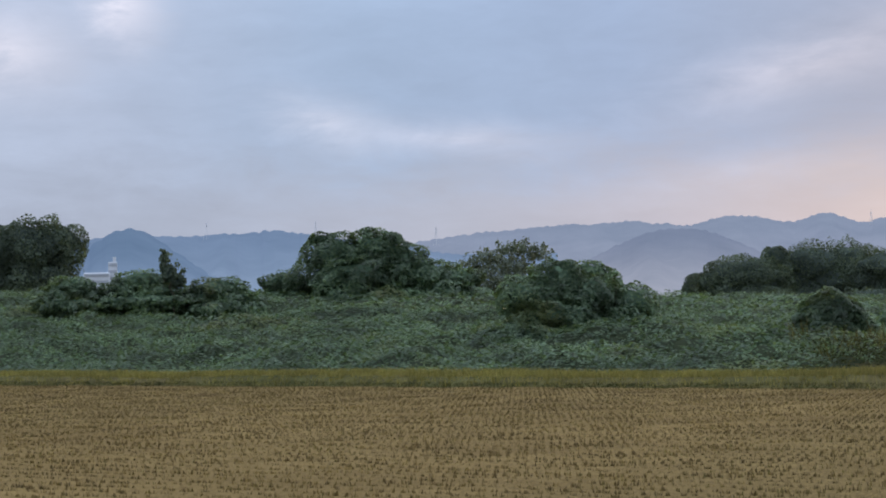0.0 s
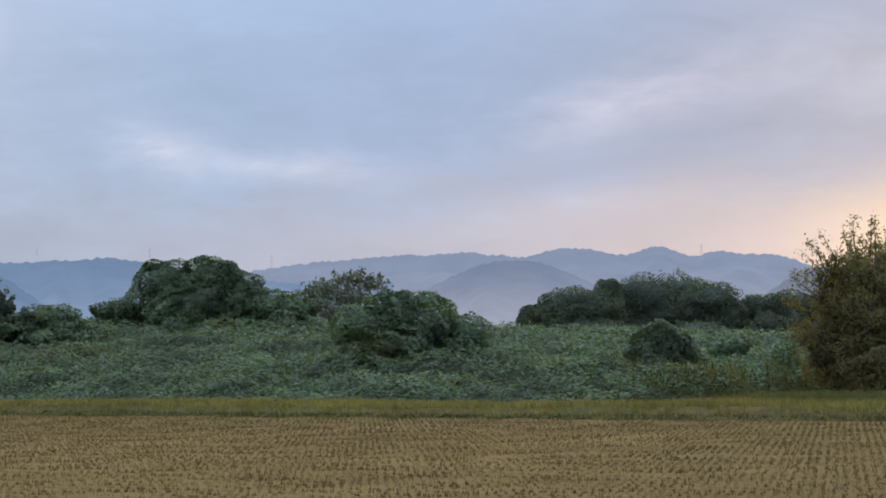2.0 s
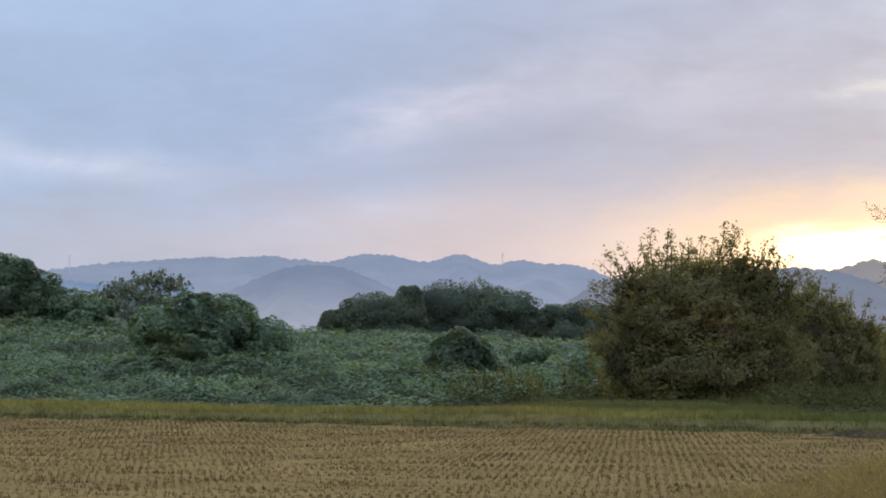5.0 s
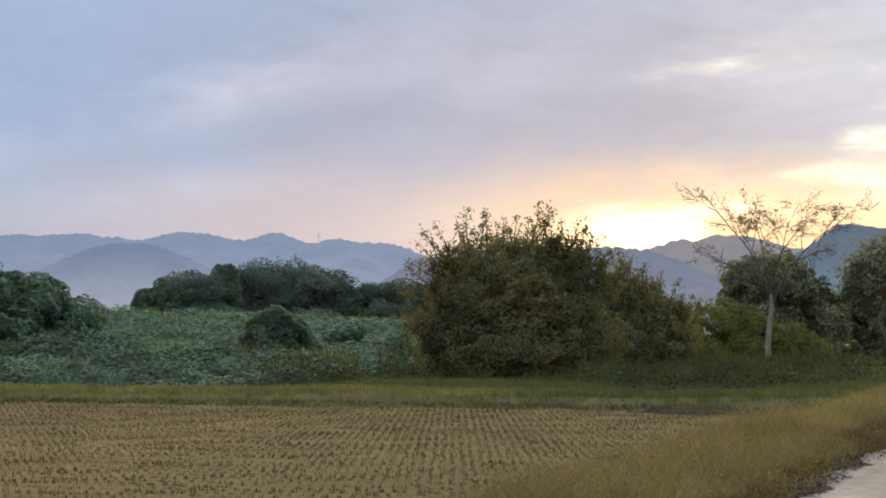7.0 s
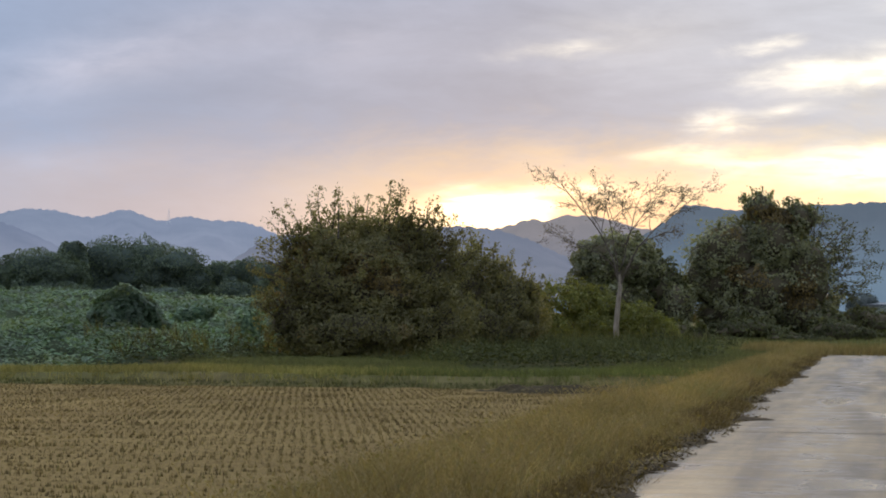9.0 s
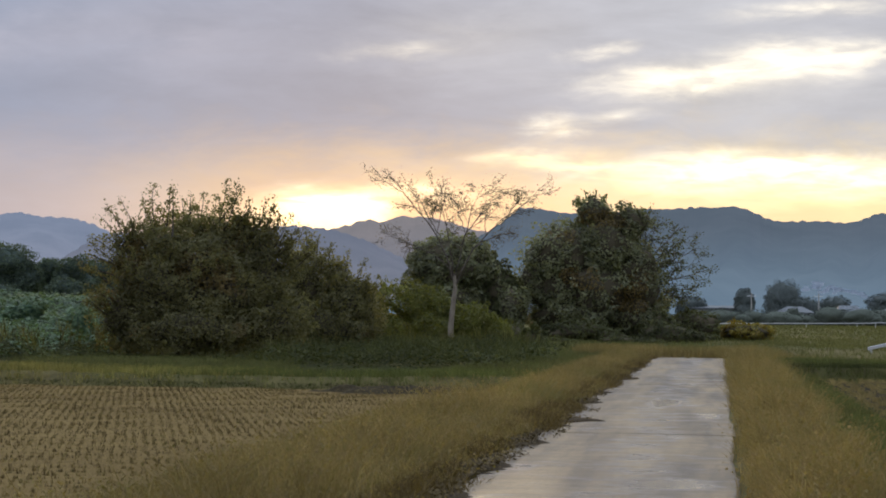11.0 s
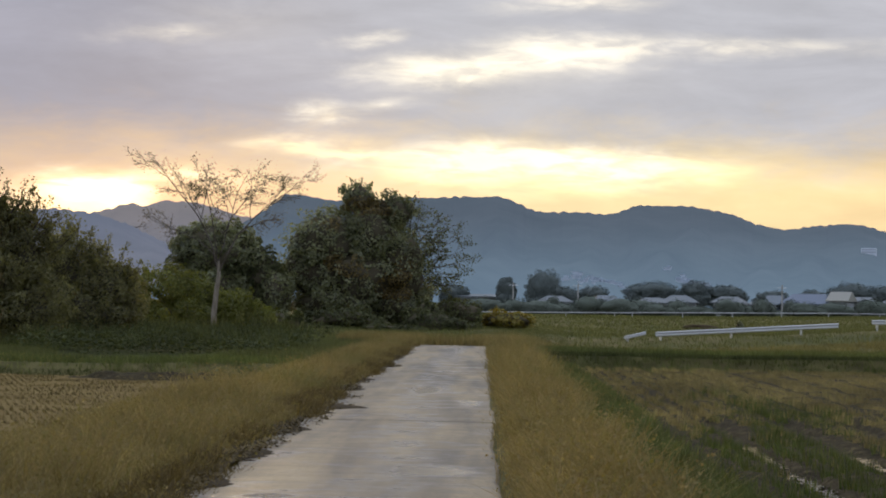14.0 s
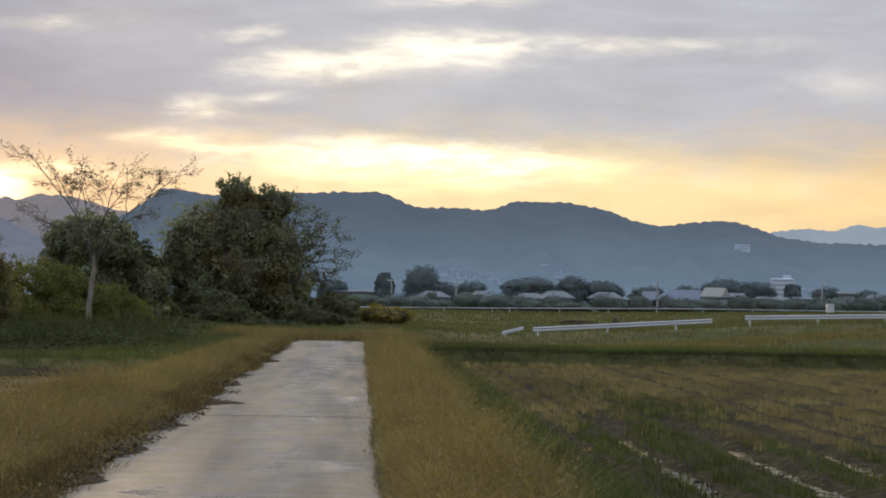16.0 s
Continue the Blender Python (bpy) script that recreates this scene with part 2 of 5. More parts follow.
def concrete_material():
    """Old concrete, damp after rain: matt and pale where dry, glossy where a film of water lies."""
    m, n = material("damp_concrete")
    pos = where(n)
    f, _ = n.noise(n.vmath("MULTIPLY", pos, (0.55, 1.0, 1)), 1.7, 8.0, 0.68, 0.3)
    g, _ = n.noise(pos, 22.0, 5.0, 0.7)
    h, _ = n.noise(n.vmath("MULTIPLY", pos, (0.8, 0.3, 1)), 2.6, 4.0)
    dry = n.ramp(g, [(0.25, (0.155, 0.127, 0.084, 1)), (0.75, (0.285, 0.235, 0.156, 1))])
    stain, _ = n.noise(n.vmath("MULTIPLY", pos, (1.1, 0.10, 1)), 1.2, 5.0)
    dry = n.mix(1.0, dry, n.ramp(stain, [(0.38, (0.50, 0.50, 0.52, 1)), (0.60, (1.2, 1.15, 1.05, 1))]), "MULTIPLY")
    mid, _ = n.noise(n.vmath("MULTIPLY", pos, (0.5, 1.0, 1)), 3.2, 6.0, 0.65)
    dry = n.mix(1.0, dry, n.ramp(mid, [(0.36, (0.80, 0.79, 0.78, 1)), (0.62, (1.12, 1.10, 1.05, 1))]), "MULTIPLY")
    wet = n.math("ADD", n.math("MULTIPLY", f, 0.7), n.math("MULTIPLY", h, 0.3))
    sepx = n.add("ShaderNodeSeparateXYZ")
    n.link(pos, sepx.inputs[0])
    wet = n.math("ADD", wet, n.span(sepx.outputs[0], -2.4, -2.1, 0.07, 0.0))
    track = n.math("ABSOLUTE", n.math("ADD", sepx.outputs[0], 0.95))
    wet = n.math("ADD", wet, n.span(track, 0.15, 0.65, 0.055, -0.03))
    # hollows where the rain still stands
    for cx, cy, wx, wy in ((-2.1, 18.6, 0.42, 0.9), (-0.35, 17.2, 0.55, 1.4), (-0.15, 28.6, 0.35, 1.6), (-1.0, 33.0, 0.5, 2.0), (-1.7, 14.8, 0.5, 0.7)):
        off = n.vmath("MULTIPLY", n.vmath("SUBTRACT", pos, (cx, cy, 0)), (1 / wx, 1 / wy, 0))
        far = n.add("ShaderNodeVectorMath", operation="LENGTH")
        n.link(off, far.inputs[0])
        wet = n.math("ADD", wet, n.span(far.outputs["Value"], 0.1, 1.0, 0.17, 0.0))
    damp = n.span(wet, 0.44, 0.64)
    film = n.span(wet, 0.60, 0.68)
    col = n.mix(damp, dry, n.mix(1.0, dry, (0.48, 0.47, 0.46, 1), "MULTIPLY"))
    rough = n.math("SUBTRACT", n.span(damp, 0.0, 1.0, 0.72, 0.34, False), n.math("MULTIPLY", film, 0.22))
    k, _ = n.noise(n.vmath("MULTIPLY", pos, (0.7, 2.2, 1)), 1.1, 4.0)
    lumps = n.math("ADD", g, n.math("MULTIPLY", k, 1.5))
    finish(n, principled(n, col, rough, 0, bump(n, lumps, 0.5, 0.008), 0.36))
    return m


def water_material():
    m, n = material("standing_water")
    f, _ = n.noise(where(n), 14.0, 2.0)
    p = n.add("ShaderNodeBsdfPrincipled")
    p.inputs["Base Color"].default_value = (0.02, 0.018, 0.014, 1)
    p.inputs["Roughness"].default_value = 0.04
    p.inputs["IOR"].default_value = 1.33
    n.link(bump(n, f, 0.08, 0.01), p.inputs["Normal"])
    finish(n, p.outputs[0])
    return m


def bark(name, dark, light):
    m, n = material(name)
    pos = where(n)
    f, _ = n.noise(n.vmath("MULTIPLY", pos, (6, 6, 1.3)), 2.0, 5.0, 0.7)
    finish(n, principled(n, n.ramp(f, [(0.3, dark), (0.7, light)]), 0.9, 0, bump(n, f, 0.8, 0.03), 0.2))
    return m


def g3(r, g, b):
    return (r, g, b, 1.0)


M_GROUND = ground_material()
M_SOIL = stubble_soil()
M_MUD = wet_soil()
M_ROAD = concrete_material()
M_LITTER = plain("dark_leaf_litter", (.045, .034, .02, 1), 0.95, 0, 0.6, 5.0, 0.8)
M_LITTER_LEAF = foliage("fallen_leaf", [g3(.05, .038, .020), g3(.085, .064, .032), g3(.13, .10, .05)], 0.1, 0.8)
M_WATER = water_material()
M_KUDZU = foliage("vine_leaf", [g3(.048, .084, .055), g3(.065, .112, .072), g3(.080, .134, .086), g3(.096, .156, .100), g3(.125, .185, .128)], 0.38, 0.5, 0.5, g3(.14, .155, .05), 0.5, 0.28)
M_WEED = foliage("weed_leaf", [g3(.042, .044, .016), g3(.066, .068, .024), g3(.092, .094, .034), g3(.13, .128, .060)], 0.35, 0.85, mottle=0.5)
M_CREEPER = foliage("creeper_leaf", [g3(.024, .031, .014), g3(.038, .047, .021), g3(.054, .064, .029), g3(.08, .086, .042)], 0.35, 0.75, mottle=0.55, gloss=0.08)
# core and bed colours stand in for the shade between and behind leaves
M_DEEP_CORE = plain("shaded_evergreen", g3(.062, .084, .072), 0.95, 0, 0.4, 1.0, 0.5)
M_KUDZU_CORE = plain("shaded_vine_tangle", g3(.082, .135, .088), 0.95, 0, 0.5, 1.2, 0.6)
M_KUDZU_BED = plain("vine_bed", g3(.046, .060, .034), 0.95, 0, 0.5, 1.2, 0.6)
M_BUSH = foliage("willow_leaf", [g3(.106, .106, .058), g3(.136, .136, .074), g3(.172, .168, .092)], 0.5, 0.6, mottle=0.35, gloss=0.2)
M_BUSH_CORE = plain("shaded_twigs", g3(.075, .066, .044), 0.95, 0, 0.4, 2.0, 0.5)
M_LIME = foliage("young_bamboo_leaf", [g3(.090, .104, .034), g3(.12, .134, .042), g3(.155, .16, .054)], 0.5, mottle=0.4)
M_TREE = foliage("broad_leaf", [g3(.115, .132, .084), g3(.15, .165, .104), g3(.185, .198, .125)], 0.45, 0.5, mottle=0.35, gloss=0.3)
M_TWIG = bark("grey_brown_twig", g3(.06, .05, .04), g3(.13, .11, .09))
M_UNDER = foliage("undergrowth_leaf", [g3(.050, .058, .032), g3(.072, .082, .044), g3(.096, .105, .058)], 0.4, 0.7, mottle=0.35)
M_RUST = foliage("browning_leaf", [g3(.085, .072, .038), g3(.13, .105, .05), g3(.17, .13, .062)], 0.45)
M_YELLOW = foliage("yellowed_leaf", [g3(.15, .115, .03), g3(.20, .165, .045), g3(.17, .17, .05)], 0.45)
M_DEEP = foliage("evergreen_leaf", [g3(.058, .084, .070), g3(.074, .104, .086), g3(.090, .122, .099)], 0.35, 0.8, mottle=0.4)
# lighter than the evergreen leaf: haze over the spreading tree, put into its colour
M_GREYLEAF = foliage("hazed_grey_green_leaf", [g3(.095, .125, .112), g3(.115, .148, .132), g3(.135, .168, .15)], 0.35, 0.8)
# far village foliage: distance haze is mixed into the pale bluish leaf colours
M_HAZY = plain("haze_pale_far_leaf", g3(.112, .136, .136), 0.9, 0, 0.16, 0.8)
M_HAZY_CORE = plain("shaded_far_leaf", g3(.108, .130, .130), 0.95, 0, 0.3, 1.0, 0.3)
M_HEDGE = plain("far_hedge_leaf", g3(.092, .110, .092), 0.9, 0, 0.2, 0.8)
M_STRAW = foliage("rice_stubble", [g3(.15, .122, .05), g3(.235, .186, .082), g3(.32, .252, .12), g3(.17, .16, .06)], 0.15, 0.7, mottle=0.4)
M_STUB = foliage("cut_rice_stalk", [g3(.070, .052, .024), g3(.115, .087, .039), g3(.19, .145, .065), g3(.12, .108, .042)], 0.12, 0.8)
M_GOLD = foliage("dry_verge_grass", [g3(.115, .092, .043), g3(.184, .143, .069), g3(.248, .192, .098), g3(.138, .131, .057), g3(.30, .24, .136)], 0.42, 0.7, 0.75, g3(.115, .13, .055))
M_SEED = foliage("dry_seed_head", [g3(.16, .125, .06), g3(.23, .185, .095), g3(.14, .128, .05)], 0.4, 0.8)
M_EDGE = foliage("brown_edge_weed", [g3(.06, .045, .02), g3(.10, .075, .032), g3(.15, .115, .05)], 0.3, 0.8)
M_GREEN = foliage("bund_grass", [g3(.10, .105, .034), g3(.16, .158, .054), g3(.215, .20, .078), g3(.27, .24, .108)], 0.35, 0.7)
M_DRYFIELD = foliage("ripening_grass", [g3(.105, .098, .040), g3(.14, .126, .054), g3(.175, .154, .07)], 0.3, 0.8)
M_DARKGRASS = foliage("rank_green_grass", [g3(.056, .072, .026), g3(.086, .106, .038), g3(.12, .138, .052)], 0.35, 0.7)
M_FOOT = foliage("dark_green_grass", [g3(.034, .042, .016), g3(.052, .062, .023), g3(.075, .084, .032)], 0.2, 0.8)
M_REGROWTH = foliage("rice_regrowth", [g3(.038, .060, .016), g3(.060, .086, .023), g3(.086, .108, .032), g3(.115, .112, .045)], 0.3, 0.6)
M_MEADOW = foliage("meadow_grass", [g3(.084, .095, .036), g3(.10, .110, .042), g3(.128, .130, .054), g3(.09, .108, .040)], 0.25, 0.7, 0.5, g3(.07, .092, .028))
M_BARK = bark("dark_bark", g3(.035, .028, .02), g3(.10, .085, .065))
M_PALE_BARK = bark("pale_bark", g3(.12, .10, .078), g3(.26, .23, .185))
M_RAIL = plain("white_painted_steel", g3(.44, .46, .48), 0.4, 0.0, 0.06, 1.0, 0.0, 0.5)
M_WALL = plain("pale_house_wall", g3(.30, .325, .35), 0.8, 0, 0.12, 0.4)
M_ROOF_PALE = plain("pale_metal_roof", g3(.125, .143, .155), 0.5, 0, 0.1, 0.3)
M_ROOF_BLUE = plain("blue_metal_roof", g3(.13, .155, .20), 0.5, 0, 0.1, 0.3)
M_CREAM = plain("cream_render", g3(.25, .25, .225), 0.8, 0, 0.1, 0.4)
M_ROOF_GREY = plain("grey_tiled_roof", g3(.145, .168, .19), 0.6, 0, 0.15, 0.5)
M_GLASS = plain("dark_window_glass", g3(.04, .05, .06), 0.1, 0, 0.1, 1.0, 0.0, 0.5)
# far buildings: distance haze is put into these pale bluish colours
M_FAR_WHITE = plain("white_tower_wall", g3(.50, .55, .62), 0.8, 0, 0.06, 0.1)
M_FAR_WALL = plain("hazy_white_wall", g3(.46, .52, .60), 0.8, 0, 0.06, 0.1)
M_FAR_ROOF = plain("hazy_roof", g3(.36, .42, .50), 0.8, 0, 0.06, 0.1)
M_FAR_GLASS = plain("hazed_window_glass", g3(.32, .36, .42), 0.4, 0, 0.1, 0.2)
M_STEEL = plain("galvanised_steel", g3(.55, .58, .62), 0.6, 0.0, 0.1, 0.5)
M_POLE = plain("concrete_pole", g3(.32, .32, .31), 0.8, 0, 0.1, 2.0)

# ======================================================================
# MESH HELPERS
# ======================================================================


def sheet(name, verts, faces):
    """Mesh from arrays: verts (n, 3), faces (m, k) with k corners each."""
    me = bpy.data.meshes.new(name)
    v, f = np.asarray(verts, np.float32), np.asarray(faces, np.int32)
    me.vertices.add(len(v))
    me.vertices.foreach_set("co", v.ravel())
    me.loops.add(f.size)
    me.loops.foreach_set("vertex_index", f.ravel())
    me.polygons.add(len(f))
    me.polygons.foreach_set("loop_start", np.arange(0, f.size, f.shape[1], dtype=np.int32))
    me.update(calc_edges=True)
    me.validate()
    return me


def part(name, me, mat, parent=None, label="", smooth=False):
    me.materials.append(mat)
    if smooth:
        me.polygons.foreach_set("use_smooth", np.ones(len(me.polygons), bool))
    ob = new(name, me)
    if parent is not None:
        ob.parent = parent
    if label:
        tagged(ob, label)
    return ob


def thing(name, at, label, category, group="", kind=""):
    ob = new(name)
    ob.location = at
    return tagged(ob, label, category, group, kind)


def spot(bearing, dist, z=0.0):
    b = radians(bearing)
    return Vector((dist * math.sin(b), dist * math.cos(b), z))


def smooth01(v):
    v = np.clip(v, 0, 1)
    return v * v * (3 - 2 * v)


def mounds(x, y, size, seed):
    """Rounded heaps on a jittered lattice: 1 on their tops, 0 in the gaps between them."""
    i, j = np.floor(x / size), np.floor(y / size)
    best = np.full(np.shape(x), 9.0)
    for di in (-1, 0, 1):
        for dj in (-1, 0, 1):
            a, b = i + di, j + dj
            h = np.sin(a * 12.9898 + b * 78.233 + seed) * 43758.5453
            g = np.sin(a * 39.346 + b * 11.135 + seed) * 24634.6345
            px, py = a + 0.5 + 0.75 * (h - np.floor(h) - 0.5), b + 0.5 + 0.75 * (g - np.floor(g) - 0.5)
            best = np.minimum(best, np.hypot(x / size - px, y / size - py))
    return np.sqrt(np.clip(1 - (best / 0.82) ** 2, 0, 1))


class Waves:
    """Smooth random relief as a sum of sine waves."""

    def __init__(self, seed, size, n=9, dims=2):
        r = np.random.default_rng(seed)
        d = r.normal(size=(n, dims))
        d /= np.linalg.norm(d, axis=1, keepdims=True)
        self.k = d * (2 * np.pi / (size * r.uniform(0.6, 1.8, (n, 1))))
        self.ph = r.uniform(0, 2 * np.pi, n)
        self.n = n

    def __call__(self, *xyz):
        p = np.stack(xyz, -1)
        return np.sin(p @ self.k.T + self.ph).sum(-1) / math.sqrt(self.n / 2) * 0.7


def grid_mesh(name, xs, ys, height):
    X, Y = np.meshgrid(xs, ys)
    Z = height(X, Y)
    v = np.stack([X.ravel(), Y.ravel(), Z.ravel()], -1)
    nx, ny = len(xs), len(ys)
    i = (np.arange(ny - 1)[:, None] * nx + np.arange(nx - 1)[None]).ravel()
    return sheet(name, v, np.stack([i, i + 1, i + nx + 1, i + nx], -1))


def leaf_mesh(name, P, N, size, rng, wide=0.42, fold=0.12):
    """A folded, pointed leaf at each point."""
    n = len(P)
    T = rng.normal(size=(n, 3))
    T -= (T * N).sum(1, keepdims=True) * N
    T /= np.linalg.norm(T, axis=1, keepdims=True) + 1e-9
    B = np.cross(N, T)
    s = (size * rng.uniform(0.6, 1.35, n))[:, None]
    v = np.stack([P - T * s * 0.5, P + B * s * wide + N * s * fold, P + T * s * 0.5, P - B * s * wide + N * s * fold], 1)
    i = np.arange(n)[:, None] * 4
    f = np.concatenate([i + [0, 1, 2], i + [0, 2, 3]], 1).reshape(-1, 3)
    return sheet(name, v.reshape(-1, 3), f)


def blade_mesh(name, P, height, width, rng, lean=0.35, simple=False):
    """Grass blades: narrow, bent at half height; single slivers where they stand far off."""
    n = len(P)
    h = (height * rng.uniform(0.55, 1.25, n))[:, None]
    a = rng.uniform(0, 2 * np.pi, n)
    side = np.stack([np.cos(a), np.sin(a), np.zeros(n)], -1)
    b = rng.uniform(0, 2 * np.pi, n)
    out = np.stack([np.cos(b), np.sin(b), np.zeros(n)], -1) * (lean * rng.uniform(0.2, 1.3, n))[:, None]
    up = np.array([0, 0, 1.0])
    w = (width * rng.uniform(0.6, 1.3, n))[:, None]
    if simple:
        v = np.stack([P - side * w * 0.6, P + side * w * 0.6, P + up * h + out * h], 1)
        return sheet(name, v.reshape(-1, 3), np.arange(3 * n).reshape(-1, 3))
    m = P + up * h * 0.55 + out * h * 0.3
    v = np.stack([P - side * w * 0.5, P + side * w * 0.5, m + side * w * 0.4, m - side * w * 0.4, P + up * h + out * h], 1)
    i = np.arange(n)[:, None] * 5
    f = np.concatenate([i + [0, 1, 2], i + [0, 2, 3], i + [3, 2, 4]], 1).reshape(-1, 3)
    return sheet(name, v.reshape(-1, 3), f)


def tube(path, radii, sides=6):
    """Vertices and quads of a tapered tube along a path."""
    path = np.asarray(path, float)
    n = len(path)
    d = np.gradient(path, axis=0)
    d /= np.linalg.norm(d, axis=1, keepdims=True) + 1e-9
    ref = np.where(np.abs(d[:, 2:3]) > 0.9, [[1.0, 0, 0]], [[0, 0, 1.0]])
    u = np.cross(d, ref)
    u /= np.linalg.norm(u, axis=1, keepdims=True) + 1e-9
    w = np.cross(d, u)
    a = np.linspace(0, 2 * np.pi, sides, endpoint=False)
    ring = path[:, None] + np.asarray(radii)[:, None, None] * (u[:, None] * np.cos(a)[None, :, None] + w[:, None] * np.sin(a)[None, :, None])
    i = (np.arange(n - 1)[:, None] * sides + np.arange(sides)[None])
    j = (np.arange(n - 1)[:, None] * sides + (np.arange(sides)[None] + 1) % sides)
    f = np.stack([i, j, j + sides, i + sides], -1).reshape(-1, 4)
    return ring.reshape(-1, 3), f


def joined(pieces):
    vs, fs, k = [], [], 0
    for v, f in pieces:
        vs.append(v)
        fs.append(np.asarray(f) + k)
        k += len(v)
    return np.concatenate(vs), np.concatenate(fs)


def lumpy_balls(blobs, seed, scale=0.82, freq=1.2):
    """Uneven ellipsoids: the shaded inside of a crown."""
    bm = bmesh.new()
    bmesh.ops.create_icosphere(bm, subdivisions=3, radius=1.0)
    base = np.array([v.co for v in bm.verts])
    faces = np.array([[v.index for v in f.verts] for f in bm.faces])
    bm.free()
    pieces = []
    for k, (x, y, z, rx, ry, rz) in enumerate(blobs):
        w = Waves(seed + k, 1.1 / freq, 8, 3)
        r = 1 + 0.14 * w(*(base.T))
        pieces.append((base * r[:, None] * np.array([rx, ry, rz]) * scale + np.array([x, y, z]), faces))
    return joined(pieces)


def crown_points(blobs, n, rng, seed, lump=0.18, inner=0.72, lumpsize=1.0):
    """Points and outward directions for leaves, in the outer shell of a crown made of ellipsoids, gathered in clumps with gaps."""
    B = np.asarray(blobs, float)
    area = B[:, 3] * B[:, 5] + B[:, 4] * B[:, 5] + B[:, 3] * B[:, 4]
    k = rng.choice(len(B), int(n * 2.2), p=area / area.sum())
    d = rng.normal(size=(len(k), 3))
    d /= np.linalg.norm(d, axis=1, keepdims=True)
    w = Waves(seed, lumpsize, 14, 3)
    P0 = B[k, :3] + d * B[k, 3:]
    swell = 1 + lump * w(*P0.T)
    r = swell * (1 - (1 - inner) * rng.random(len(k)) ** 1.7)
    P = B[k, :3] + d * B[k, 3:] * r[:, None]
    N = d / B[k, 3:]
    N /= np.linalg.norm(N, axis=1, keepdims=True)
    keep = np.ones(len(k), bool)
    for j in range(len(B)):
        q = np.linalg.norm((P - B[j, :3]) / B[j, 3:], axis=1)
        keep &= ~((q < 0.66) & (k != j))
    P, N = P[keep], N[keep]
    return P[:n], N[:n]


def leaf_normals(N, rng, spread=0.7, up=0.35):
    N = N + rng.normal(size=N.shape) * spread + [0, 0, up]
    return N / (np.linalg.norm(N, axis=1, keepdims=True) + 1e-9)


def set_up(dx, z, rx, rz, deep=0.8, dy=0.0):
    return (dx, dy, z, rx, rx * deep, rz)


def leafy(name, at, bearing, blobs, n, size, mats, label, category, seed, group="", stems=4, lump=0.18, core=0.82, sprigs=0, trunk=0.0, bark_mat=None, lumpsize=1.0, inner=0.72, core_mat=None, up=0.35):
    """A shrub or tree whose crown is a set of ellipsoids (sideways, height, radii): stems, shaded inside, leaves, loose sprigs."""
    rng = np.random.default_rng(seed)
    ob = thing(name, at, label, category, group)
    ob.rotation_euler = (0, 0, radians(-bearing))
    bark_mat = bark_mat or M_BARK
    foot = trunk or 0.05
    for s in range(stems):
        b = blobs[s % len(blobs)]
        top = np.array([b[0], b[1], b[2] + 0.3 * b[5]])
        start = np.array([rng.normal() * 0.25 * (stems > 1), rng.normal() * 0.25 * (stems > 1), -0.25])
        q = np.linspace(0, 1, 8)[:, None]
        mid = start * 0.4 + top * 0.6
        mid[2] = 0.45 * top[2]
        path = (1 - q) ** 2 * start + 2 * q * (1 - q) * mid + q ** 2 * top + rng.normal(size=(8, 3)) * 0.05
        v, f = tube(path, np.linspace(max(foot, 0.05) if s == 0 else foot * 0.6 + 0.02, 0.015, 8))
        part("trunk" if s == 0 else "stem", sheet("stem", v, f), bark_mat, ob, smooth=True)
    # solid filler bodies, shade put into their colour, stop sight through the crown
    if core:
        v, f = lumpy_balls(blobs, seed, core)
        part("inner_tangle", sheet("inner_tangle", v, f), core_mat or M_BUSH_CORE, ob, "solid filler coloured as shaded twigs and inner leaves")
    P, N = crown_points(blobs, n, rng, seed, lump, inner, lumpsize)
    if isinstance(mats, (list, tuple)):
        pick = Waves(seed + 5, 3.0, 8, 3)(*P.T) > 0.75
        sets = [(P[~pick], N[~pick], mats[0]), (P[pick], N[pick], mats[1])]
    else:
        sets = [(P, N, mats)]
    for k, (p, q, mat) in enumerate(sets):
        if len(p):
            c = part("crown" if k == 0 else "crown_patch", leaf_mesh("crown", p, leaf_normals(q, rng, 0.7 if up < 0.5 else 0.45, up), size, rng), mat, ob)
            tagged(c, kind="stuff")
    if sprigs:
        top = [b for b in blobs if b[2] + b[5] > 0.6 * max(c[2] + c[5] for c in blobs)]
        twigs, LP = [], []
        for s in range(sprigs):
            b = top[rng.integers(len(top))]
            d = rng.normal(size=3)
            d[2] = abs(d[2]) + 0.35
            d /= np.linalg.norm(d)
            p0 = np.array(b[:3]) + d * np.array(b[3:]) * 0.85
            ln = rng.uniform(0.35, 1.0) * (0.3 * b[5] + 0.4)
            g = d * 0.6 + np.array([0, 0, 0.7]) + rng.normal(size=3) * 0.25
            g /= np.linalg.norm(g)
            q = np.linspace(0, 1, 5)[:, None]
            path = p0 + g * ln * q + rng.normal(size=(5, 3)) * 0.03
            twigs.append(tube(path, np.linspace(0.018, 0.006, 5), 4))
            m = rng.integers(14, 30)
            LP.append(p0 + g * ln * rng.uniform(0.1, 1.0, (m, 1)) + rng.normal(size=(m, 3)) * 0.09)
        v, f = joined(twigs)
        tagged(part("twigs", sheet("twigs", v, f), bark_mat, ob), kind="stuff")
        LP = np.concatenate(LP)
        LN = rng.normal(size=LP.shape)
        LN /= np.linalg.norm(LN, axis=1, keepdims=True)
        tagged(part("loose_foliage", leaf_mesh("loose_foliage", LP, LN, size, rng), mats[0] if isinstance(mats, (list, tuple)) else mats, ob), kind="stuff")
    return ob


